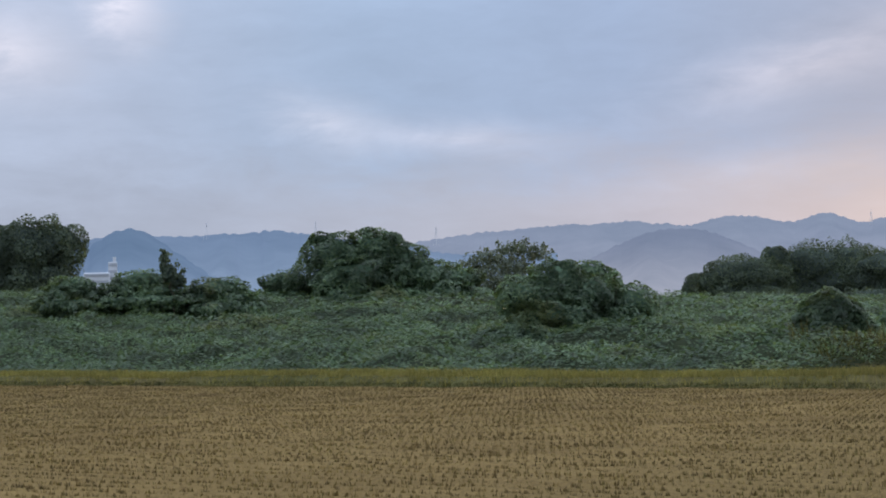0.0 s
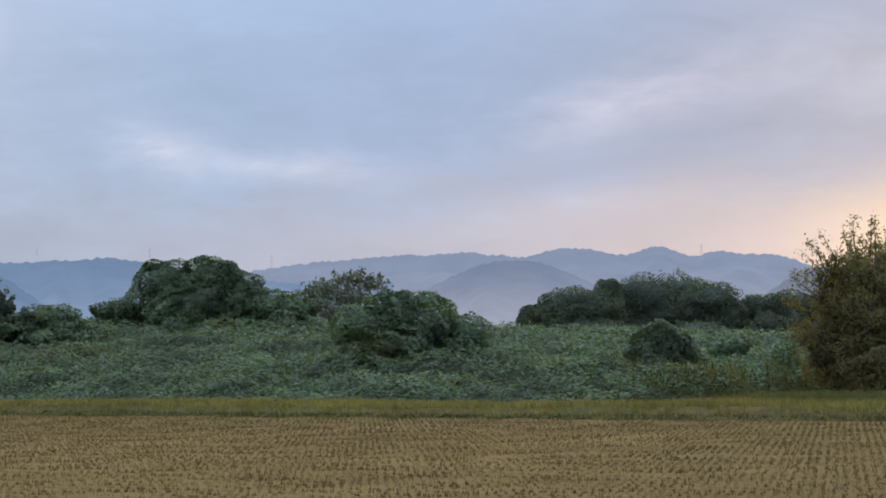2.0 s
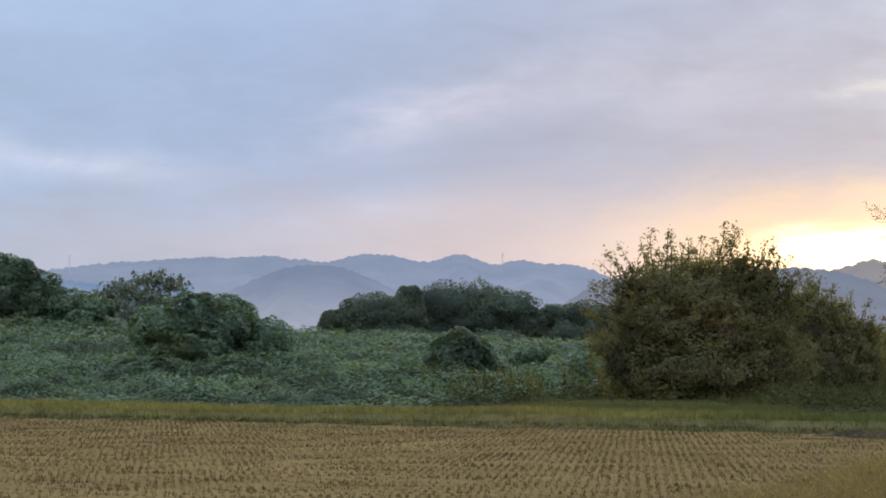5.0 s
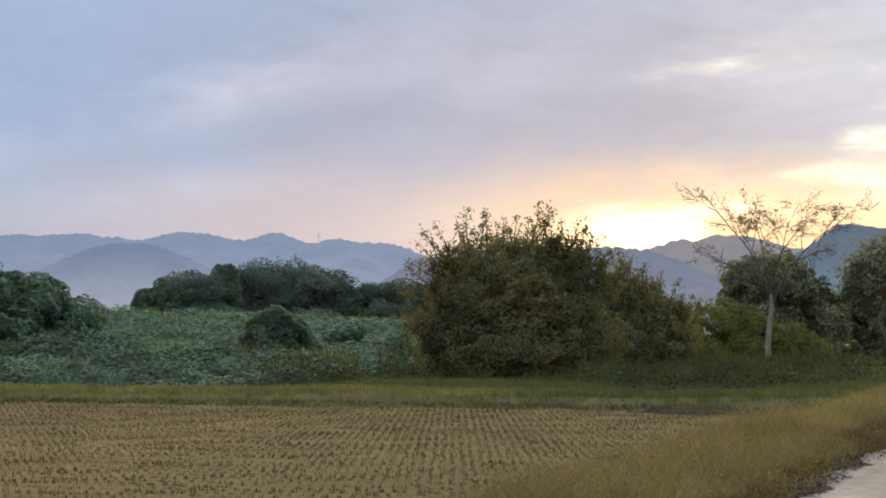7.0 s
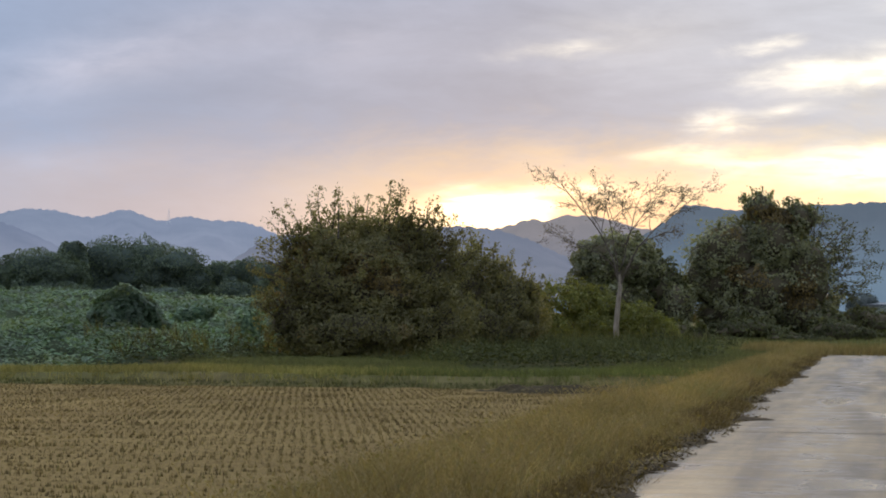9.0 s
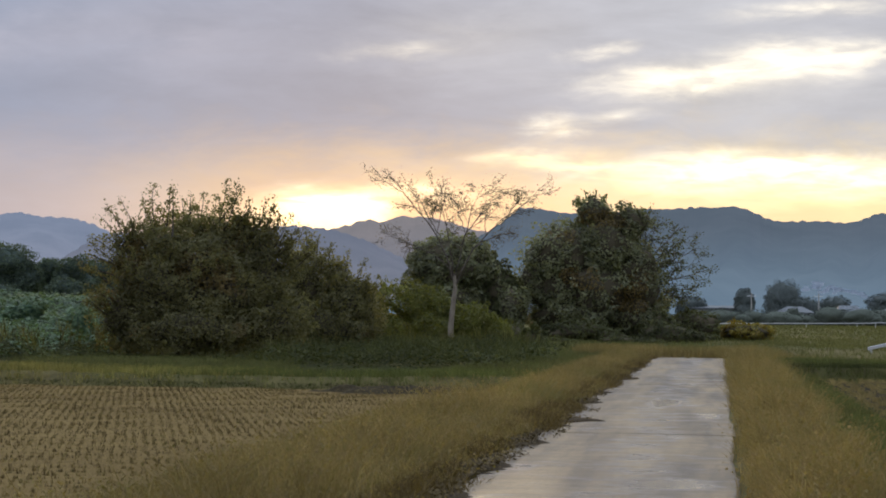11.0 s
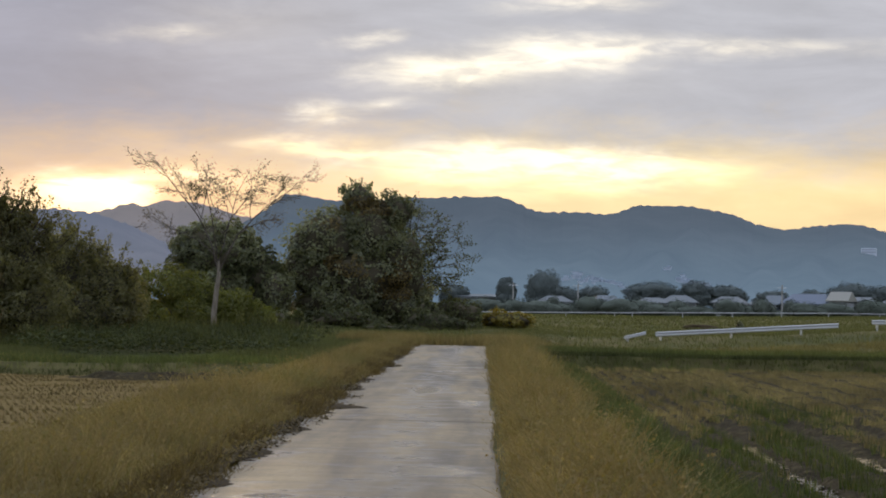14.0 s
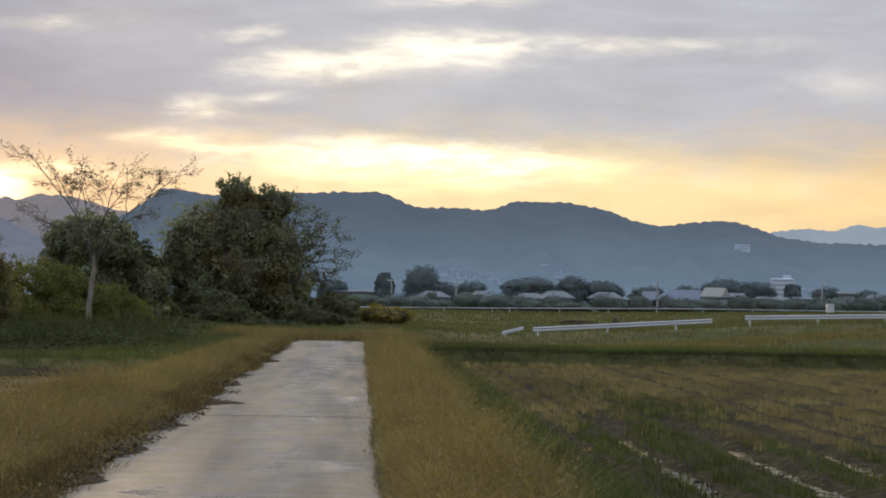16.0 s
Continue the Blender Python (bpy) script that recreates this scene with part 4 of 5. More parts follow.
# ======================================================================
# VINE-COVERED GROUND BEYOND THE BUND
# ======================================================================
vx = spaced([(-120, 1.0), (-60, 0.3), (-5.0, 1)])
vy = spaced([(45.5, 0.3), (75, 0.8), (112, 1)])
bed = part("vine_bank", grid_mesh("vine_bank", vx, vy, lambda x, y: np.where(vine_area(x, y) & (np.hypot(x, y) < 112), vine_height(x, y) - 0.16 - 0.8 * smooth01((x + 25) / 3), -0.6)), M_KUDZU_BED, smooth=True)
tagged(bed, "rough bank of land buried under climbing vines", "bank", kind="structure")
rng = np.random.default_rng(71)
for y0, y1, n, size, seed in ((46, 58, 200000, 0.125, 72), (58, 74, 200000, 0.145, 73), (74, 112, 120000, 0.21, 74)):
    P = scatter(n, -100, -5, y0, y1, rng, lambda x, y: vine_area(x, y) & (np.hypot(x, y) < 112), vine_height)
    e = 0.05
    gx_ = (vine_height(P[:, 0] + e, P[:, 1]) - vine_height(P[:, 0] - e, P[:, 1])) / (2 * e)
    gy_ = (vine_height(P[:, 0], P[:, 1] + e) - vine_height(P[:, 0], P[:, 1] - e)) / (2 * e)
    N = np.stack([-gx_, -gy_, np.ones(len(P))], -1)
    N /= np.linalg.norm(N, axis=1, keepdims=True)
    P[:, 2] += rng.random(len(P)) ** 2 * 0.22 - 0.08
    heap = 0.5 * mounds(P[:, 0], P[:, 1] * 0.6, 3.0, 3.1) + 0.5 * mounds(P[:, 0], P[:, 1] * 0.8, 1.1, 5.7)
    keep = rng.random(len(P)) < 0.12 + 1.15 * heap
    P, N = P[keep], N[keep]
    weedy = (P[:, 0] > -23 + rng.normal(size=len(P)) * 1.5)
    P[:, 2] -= np.where(weedy, 0.5 * rng.random(len(P)) ** 1.6, 0.0)
    for sel, mat, lab, k in ((~weedy, M_KUDZU, "dense carpet of broad green vine leaves", 1.0), (weedy, M_CREEPER, "low dark green creepers below the bushes", 0.8)):
        if sel.sum() > 50:
            tagged(part("vine_leaves" if k == 1.0 else "weed_leaves", leaf_mesh("vine_leaves", P[sel], leaf_normals(N[sel] + [0, 0, 0.6], rng, 0.32), size * k, rng, 0.46), mat), lab, "vines" if k == 1.0 else "weeds", kind="stuff")


# ======================================================================
# SHRUBS AND TREES
# ======================================================================
def on_vines(bearing, dist, sink=0.3):
    p = spot(bearing, dist)
    p.z = float(vine_height(np.array([p.x]), np.array([p.y]))[0]) - sink
    return p


def grow(name, at, bearing, shape, zero, **kw):
    """shape: (sideways, height above datum, half width, half height)."""
    return leafy(name, at, bearing, [set_up(a, z - at.z + zero, r, h) for a, z, r, h in shape], **kw)


VINE_LABEL = "rounded shrub smothered in broad green vine leaves"
at = on_vines(-32.89, 74)
grow("vine_shrub", at, -32.89, [(-.19, 3.12, 1.3, 1.07), (-1.38, 2.7, 1.66, .9), (.98, 2.6, 1.42, .95), (2.85, 2.1, 1.07, 1.0), (.07, 3.7, .71, .52), (-.1, 1.7, 2.4, 1.0), (2.2, 1.4, 1.9, .9), (-.5, 1.0, 3.0, .8), (2.2, .9, 2.6, .8)], 0,
     n=34000, size=0.135, mats=M_KUDZU, core=0.66, up=0.8, inner=0.86, core_mat=M_KUDZU_CORE, label="tall double hump of shrubs smothered in green vines", category="shrub", seed=101, group="vine-covered shrubs", lump=0.14, lumpsize=0.9)
at = on_vines(-24.48, 68)
grow("vine_shrub", at, -24.48, [(.03, 1.6, 1.2, .95), (.64, 1.3, .76, .87), (-.82, 1.25, .76, .65), (0, .9, 1.5, .8), (.9, .7, 1.0, .7)], 0,
     n=14000, size=0.14, mats=M_KUDZU, core=0.66, up=0.8, inner=0.86, core_mat=M_KUDZU_CORE, label=VINE_LABEL, category="shrub", seed=102, group="vine-covered shrubs", lump=0.12, lumpsize=0.8)
for b, d, z, r, h, s in ((-22.25, 75, 1.4, .84, .6, 103), (-20.5, 66, 1.0, .55, .7, 104), (-26.6, 60, .75, .35, .3, 105), (-32.02, 95, 4.2, 1.1, .6, 106),
                         (-46.5, 95, 4.2, 1.7, .6, 107), (-48.64, 95, 4.0, 1.2, .55, 108), (-44.1, 95, 3.75, 1.5, .6, 109)):
    at = on_vines(b, d)
    grow("vine_shrub", at, b, [(0, z, r, h), (.4 * r, z - .25 * h, .6 * r, .7 * h), (-.3 * r, z - .7 * h, 1.1 * r, h), (.4 * r, z - 1.0 * h, 1.2 * r, h), (0, z - 1.7 * h, 1.8 * r, 1.1 * h)], 0, n=int(2600 + 3000 * r), size=0.10 + 0.0008 * d, mats=M_KUDZU, core=0.66, up=0.8, inner=0.86, core_mat=M_KUDZU_CORE,
         label=VINE_LABEL, category="shrub", seed=s, group="vine-covered shrubs", stems=2, lumpsize=0.7)
at = on_vines(-45.67, 94)
grow("leaning_shrub", at, -45.67, [(-.2, 5.1, .22, .55), (.1, 4.6, .4, .45), (.5, 4.2, .4, .4)], 0, n=700, size=0.2, mats=M_DEEP, core_mat=M_DEEP_CORE,
     label="ragged dark shrub leaning to one side", category="shrub", seed=112, stems=2, lumpsize=0.5, core=0.6, sprigs=6)
at = on_vines(-39.45, 105)
grow("vine_tree", at, -39.45, [(-1.64, 5.72, 2.02, 1.41), (.72, 6.1, 1.68, 1.18), (2.06, 5.5, 1.68, 1.34), (-.66, 4.4, 3.7, 1.3), (3.4, 4.6, 2.02, 1.1), (5.4, 4.3, 1.85, .7), (-4.6, 4.2, 1.6, .6),
     (.47, 7.1, .54, .34), (1.74, 6.66, .74, .5), (-2.29, 6.74, .84, .47), (0, 3.1, 4.4, 1.2), (4.6, 3.2, 3.2, 1.1), (-4.4, 3.2, 2.4, 1.0)], 0,
     n=44000, size=0.18, mats=M_KUDZU, core=0.66, up=0.8, inner=0.86, core_mat=M_KUDZU_CORE, label="clump of trees wrapped in green vines to the top", category="tree", seed=113, stems=5, trunk=0.14, lumpsize=1.3)
at = on_vines(-34.78, 128)
at.z = -0.1
grow("spreading_tree", at, -34.78, [(-1.0, 6.3, 1.7, .6), (.9, 6.9, 1.7, .5), (2.3, 6.5, 1.3, .5), (.24, 5.6, 2.5, .7), (-2.7, 5.6, 1.4, .6), (-.6, 4.7, 3.2, .9), (1.6, 4.4, 2.6, 1.0), (-2.0, 4.0, 2.8, 1.0)], 0,
     n=8500, size=0.2, mats=M_GREYLEAF, core_mat=M_DEEP_CORE, label="flat-topped tree with layered grey-green branches", category="tree", seed=114, stems=8, trunk=0.13, core=0, lumpsize=0.8, inner=0.35, lump=0.3, sprigs=26)
at = spot(-49.95, 150, -0.1)
grow("dark_tree", at, -49.95, [(.27, 8.6, 3.6, 2.6), (2.56, 9.0, 2.1, 1.7), (-2.0, 8.2, 2.4, 2.4), (-5.2, 8.7, 2.9, 2.6), (.24, 6.4, 3.8, 2.0), (-4, 6, 3.5, 2.2), (1.5, 5, 2.5, 2)], 0,
     n=30000, size=0.22, mats=M_DEEP, core_mat=M_DEEP_CORE, label="large dark evergreen trees behind the vine bank", category="tree", seed=115, stems=5, trunk=0.3, lumpsize=1.8, core=0.66)
grow("grove_tree", spot(-27.2, 186, -0.1), -27.2, [(0, 5.8, 4.4, 2.1), (-2.6, 5.0, 2.4, 1.6), (2.5, 5.0, 2.6, 1.8), (0, 4, 4.6, 1.8)], 0, n=20000, size=0.21, lump=0.16, core=0.72, inner=0.7, mats=M_DEEP, core_mat=M_DEEP_CORE,
     label="broad dome-shaped dark evergreen", category="tree", seed=116, group="far grove", stems=3, trunk=0.3, lumpsize=2.2)
for k, (a, z, r, h) in enumerate([(-2.94, 7.6, 1.6, 1.7), (.69, 7.0, 3.6, 2.5), (4.33, 7.2, 3.6, 2.4), (7.94, 6.5, 3.1, 2.0), (-11.5, 5.2, 1.1, 1.4), (12.2, 5.6, 1.7, 1.6), (15.0, 5.7, 1.9, 1.5), (17.6, 5.5, 1.8, 1.4), (20.2, 5.5, 1.9, 1.5)]):
    b = -25.22 + math.degrees(a / 190)
    grow("grove_tree", spot(b, 190 + (k % 3) * 3, -0.1), b, [(0, z, r, h), (-.5 * r, z - .7 * h, .8 * r, .9 * h), (.5 * r, z - .8 * h, .8 * r, .9 * h), (0, z - 1.4 * h, r, h)], 0, n=int(2200 + 2600 * r), size=0.21, lump=0.18, core=0.72, inner=0.7, mats=M_DEEP, core_mat=M_DEEP_CORE,
         label="dark rounded evergreen in the hazy grove", category="tree", seed=120 + k, group="far grove", stems=3, trunk=0.25, lumpsize=1.8)
for k, (b, d, z, r, h) in enumerate([(-26.4, 160, 2.7, 4.0, 1.2), (-21.0, 140, 3.0, 1.5, 1.0), (-23.4, 155, 2.6, 3.0, 1.1), (-18.5, 140, 2.8, 3.0, 1.3)]):
    grow("scrub", spot(b, d, -0.1), b, [(0, z, r, h), (.5 * r, z - .3, .6 * r, .8 * h)], 0, n=int(1500 * r + 900), size=0.2, mats=M_DEEP, core_mat=M_DEEP_CORE, label="low hazy scrub below the far grove", category="shrub", seed=140 + k, group="far scrub", stems=2)



def leafy_bush(name, at, bearing, blobs, n, size, mats, label, seed, boughs, sprays):
    """A rounded, unpruned bush: stems, boughs that rise out of the crown with leaves all along them, and short leafy sprays over its top."""
    rng = np.random.default_rng(seed)
    blobs = [set_up(x, z - at.z, r, h, 0.85, dy) for x, dy, z, r, h in blobs]
    ob = leafy(name, at, bearing, blobs, n, size, mats, label, "bush", seed, stems=9, lump=0.2, core=0.55, lumpsize=0.8, inner=0.5, trunk=0.09)
    wood, LP = [], []
    shell = [b for b in blobs if b[2] + b[5] > 0.5 * max(c[2] + c[5] for c in blobs)]
    lines = [(np.array([x0, dy, z0 - at.z]), np.array([x1, dy, z1 - at.z]), 0.16) for x0, z0, x1, z1, dy in boughs]
    lines += [(p + rng.normal(size=3) * 0.25, q + rng.normal(size=3) * [0.25, 0.3, 0.25] - [0, 0, 0.35], w) for p, q, w in lines]
    for k in range(sprays):
        b = shell[rng.integers(len(shell))]
        d = rng.normal(size=3) + [0, 0, 0.55]
        d[2] = abs(d[2])
        d /= np.linalg.norm(d)
        p0 = np.array(b[:3]) + d * np.array(b[3:]) * 0.82
        g = d * [0.7, 0.7, 0.5] + [0, 0, 0.55] + rng.normal(size=3) * 0.2
        lines.append((p0, p0 + g / np.linalg.norm(g) * rng.uniform(0.3, 0.85), 0.09))
    for p0, p1, wide in lines:
        run = np.linalg.norm(p1 - p0)
        q = np.linspace(0, 1, 8)[:, None]
        bow = rng.normal(size=3) * 0.10 * run
        path = p0 + (p1 - p0) * q + bow * q * (1 - q) * 2 + rng.normal(size=(8, 3)) * 0.015
        wood.append(tube(path, np.linspace(0.012 + 0.012 * run, 0.005, 8), 4))
        m = int(10 + 16 * run)
        u = rng.uniform(0.08, 1.0, m)
        c = np.stack([np.interp(u, q[:, 0], path[:, a]) for a in range(3)], -1)
        c = c + rng.normal(size=c.shape) * wide * (1.15 - 0.8 * u[:, None])
        LP.append((c[:, None] + rng.normal(size=(m, 4, 3)) * 0.055).reshape(-1, 3))
    v, f = joined(wood)
    tagged(part("brushwood", sheet("brushwood", v, f), M_BARK, ob), kind="stuff")
    LP = np.concatenate(LP)
    N = rng.normal(size=LP.shape) + [0, 0, 0.5]
    N /= np.linalg.norm(N, axis=1, keepdims=True)
    tagged(part("spray_leaves", leaf_mesh("spray_leaves", LP, N, size * 0.95, rng), mats[0], ob), kind="stuff")
    return ob


# big bush by the end of the bund
leafy_bush("willow_bush", spot(-16.95, 58, -0.28), -16.95,
           [(.1, 0, 2.4, 2.3, 1.9), (-1.7, .2, 2.9, .95, 1.1), (.8, .2, 3.7, 1.2, .9), (-.65, -.2, 3.6, 1.1, .95), (2.2, 0, 2.9, 1.15, 1.3), (-2.1, -.2, 1.3, 1.1, 1.2),
            (0, -.8, 1.0, 2.4, 1.1), (2.4, -.3, 1.2, 1.4, 1.3), (-1.1, -1.0, 2.3, 1.0, 1.1), (1.2, -1.1, 2.2, 1.1, 1.0), (1.9, .3, 3.6, .7, .8)],
           64000, 0.085, [M_BUSH, M_RUST], "large rounded unpruned bush with leafy boughs rising from its top", 150,
           [(-1.6, 3.2, -2.45, 5.35, 0), (-1.5, 3.4, -1.75, 5.5, .3), (-1.8, 3.2, -3.1, 4.7, 0), (-2.0, 3.1, -3.45, 4.05, .2), (-2.0, 2.8, -3.5, 3.4, -.2), (-1.9, 3.0, -2.9, 5.1, .3), (-1.2, 3.8, -1.35, 5.65, 0), (-.9, 4.0, -.75, 5.7, -.3),
            (-.5, 4.0, -.45, 5.3, .2), (-.2, 4.1, -.15, 5.5, .3), (.2, 4.2, .25, 5.5, 0), (.6, 4.2, 1.0, 5.95, .2), (.9, 4.2, 1.3, 5.8, -.2), (.8, 4.1, .7, 5.4, .1), (1.5, 4.1, 1.75, 5.3, .1), (1.9, 3.9, 2.3, 5.25, 0), (2.3, 3.8, 2.65, 5.1, .2),
            (2.5, 3.6, 3.15, 4.85, -.2), (2.6, 3.3, 3.45, 4.5, .1), (2.8, 2.8, 3.9, 3.7, 0), (-2.5, 2.2, -3.4, 2.9, -.3), (-2.6, 1.7, -3.5, 2.2, .1)], 260)
leafy_bush("willow_bush", spot(-12.6, 63, -0.2), -12.6, [(-.8, 0, 2.4, 1.1, 1.3), (.5, 0, 2.0, 1.1, 1.1), (0, -.4, 1.0, 1.7, 1.1), (-1.5, 0, 1.5, 1.0, 1.3), (1.1, .2, 1.4, .9, 1.0)],
           24000, 0.085, [M_BUSH, M_RUST], "smaller ragged bush growing beside the large one", 151,
           [(-.9, 3.0, -.85, 4.55, 0), (-.5, 3.0, -.4, 4.3, .2), (-1.3, 2.9, -1.5, 4.15, 0), (0, 2.8, .1, 4.05, 0), (.4, 2.7, .6, 3.8, .1), (.9, 2.5, 1.3, 3.5, 0), (1.2, 2.2, 1.8, 2.9, .2)], 110)
# lime-green thicket
at = spot(-9.71, 88, 0.0)
grow("bamboo_thicket", at, -9.71, [(-1.14, 1.9, 1.69, 1.15), (.35, 1.8, 1.5, 1.05), (2.4, 1.2, 1.4, .8), (-2.5, 1.7, 1.6, 1.25), (0, .8, 2.8, .8), (3.4, .8, 1.3, .8), (-3.6, 1.5, 1.4, 1.3)], 0,
     n=26000, size=0.12, mats=M_LIME, label="low lime-green thicket of fine leaves", category="thicket", seed=152, stems=8, lump=0.25, lumpsize=0.9, sprigs=44, core=0)
# dome-shaped tree, big tree
at = spot(-8.43, 106, 0.0)
grow("dome_tree", at, -8.43, [(-.38, 4.4, 2.85, 1.9), (-.7, 2.5, 2.7, 1.7), (2.0, 3.4, 1.36, 1.5), (2.8, 2.1, 1.5, 1.8)], 0,
     n=22000, size=0.18, mats=[M_TREE, M_UNDER], label="dome-shaped tree draped in vines to the ground", category="tree", seed=153, stems=3, trunk=0.2, lumpsize=1.0, lump=0.12)
at = spot(-3.86, 108, 0.05)
grow("old_tree", at, -3.86, [(-.39, 7.8, 1.3, 1.0), (-2.09, 5.25, 2.6, 1.9), (.3, 5.8, 2.3, 2.0), (-3.3, 3.5, 2.0, 2.1), (-.6, 2.9, 3.4, 2.4), (2.2, 3.6, 1.9, 2.4), (1.9, 7.2, 1.3, 1.0), (-1.5, 1.3, 3.2, 1.4), (2.0, 1.4, 2.4, 1.5)], 0,
     n=38000, size=0.17, mats=[M_TREE, M_RUST], label="tall dark tree overgrown with vines, with a ragged top", category="tree", seed=154, stems=6, trunk=0.3, lumpsize=1.1, lump=0.26, sprigs=40, core=0.74, inner=0.55)
for k in range(13):
    b = -12.6 + 0.98 * k + 0.3 * math.sin(k * 4.1)
    d = 101 + 4 * math.sin(k * 1.7) + 2 * (k > 5)
    u = 0.62 + 0.36 * math.sin(k * 2.3 + 1)
    grow("undergrowth", spot(b, d, 0.0), b, [(0, .45 * u, 1.5, .7 * u), (.9, .3 * u, 1.1, .5 * u), (-.8, .5 * u, .9, .65 * u)], 0, n=3200, size=0.15, mats=(M_WEED, M_UNDER, M_LIME)[(k * 5) % 3] if k < 5 else M_UNDER,
         label="low scrubby undergrowth along the foot of the trees", category="undergrowth", seed=180 + k, group="undergrowth below the trees", stems=2, lumpsize=0.7, sprigs=4)
for k, (b, d, z, r, h, mat, lab) in enumerate([(-.8, 111, .9, 1.6, .95, M_UNDER, "low green bush at the foot of the trees"), (0.9, 112, .55, 1.7, .55, [M_YELLOW, M_TREE], "low yellowish bush beside the road end"),
                                               (-2.0, 107, .8, 1.4, .8, M_UNDER, "low green bush at the foot of the trees"), (-6.0, 86, .35, .6, .5, M_UNDER, "small weedy bush in the grass"),
                                               (-4.6, 104, .6, 1.8, .7, M_UNDER, "low green bush at the foot of the trees"), (-11.8, 84, 1.2, 1.6, 1.1, M_BUSH, "dull green bush behind the thicket")]):
    grow("low_bush", spot(b, d, 0.0), b, [(0, z, r, h), (-.5 * r, z * .8, .6 * r, .8 * h)], 0, n=int(1500 * r), size=0.18, mats=mat, label=lab, category="bush", seed=160 + k, stems=3, sprigs=5)


# ---- trees with open, branching crowns
def branching_tree(name, at, bearing, label, seed, trunk, girth, limbs, spread, depth, tuft, leaf, leaf_size, leaf_mat, trunk_mat, limb_mat):
    """Trunk, limbs bent through a few places, and side branches that fork into twigs; leaves in loose tufts at the tips."""
    rng = np.random.default_rng(seed)
    ob = thing(name, at, label, "tree")
    ob.rotation_euler = (0, 0, radians(-bearing))
    v, f = tube(trunk, girth, 8)
    part("trunk", sheet("trunk", v, f), trunk_mat, ob, smooth=True)
    twigs, tufts = [], []

    def fork(path, r0, r1, level):
        """Side branches along a path, each a little shorter than the last."""
        n = len(path)
        total = np.linalg.norm(np.diff(path, axis=0), axis=1).sum()
        many = (9, 6, 4, 3)[level]
        for k in range(many):
            s = (0.34 if level == 0 else 0.25) + 0.66 * (k + rng.uniform(0.1, 0.9)) / many
            i = min(int(s * (n - 1)), n - 2)
            d = path[i + 1] - path[i]
            d /= np.linalg.norm(d)
            side = rng.normal(size=3) * [1, 0.9, 0.6] + [0, 0, 0.1]
            side -= (side @ d) * d
            side /= np.linalg.norm(side)
            grow_twig(path[i] + (path[i + 1] - path[i]) * 0.5, d * 0.75 + side * spread, total * rng.uniform(0.24, 0.42) * (1.12 - 0.45 * s), (r0 + (r1 - r0) * s) * 0.62, level + 1)

    def grow_twig(p, d, length, r, level):
        n = 5
        path = [p]
        for i in range(n):
            d = d / np.linalg.norm(d) * [1, 1, 0.86] + rng.normal(size=3) * 0.12
            p = p + d / np.linalg.norm(d) * length / n
            path.append(p)
        path = np.array(path)
        twigs.append(tube(path, np.linspace(max(r, 0.007), max(0.55 * r, 0.004), n + 1), 4))
        if level < depth:
            fork(path, r, r * 0.55, level)
        elif rng.random() < tuft:
            m = rng.integers(leaf // 2, leaf + 1)
            tufts.append(path[-1] + rng.normal(size=(m, 3)) * 0.12)

    for pts, r in limbs:
        twigs.clear()
        pts = np.array(pts, float)
        u = np.linspace(0, len(pts) - 1, 13)
        path = np.stack([np.interp(u, range(len(pts)), pts[:, a]) for a in range(3)], -1)
        for _ in range(2):
            path[1:-1] = (path[:-2] + 2 * path[1:-1] + path[2:]) / 4
        path[1:] += rng.normal(size=(12, 3)) * 0.035
        twigs.append(tube(path, np.linspace(r, r * 0.22, 13), 6))
        fork(path, r, r * 0.25, 0)
        v, f = joined(twigs)
        part("limb", sheet("limb", v, f), limb_mat, ob, smooth=True)
    L = np.concatenate(tufts)
    N = rng.normal(size=L.shape)
    N /= np.linalg.norm(N, axis=1, keepdims=True)
    tagged(part("withered_foliage", leaf_mesh("withered_foliage", L, N, leaf_size, rng), leaf_mat, ob), kind="stuff")
    return ob


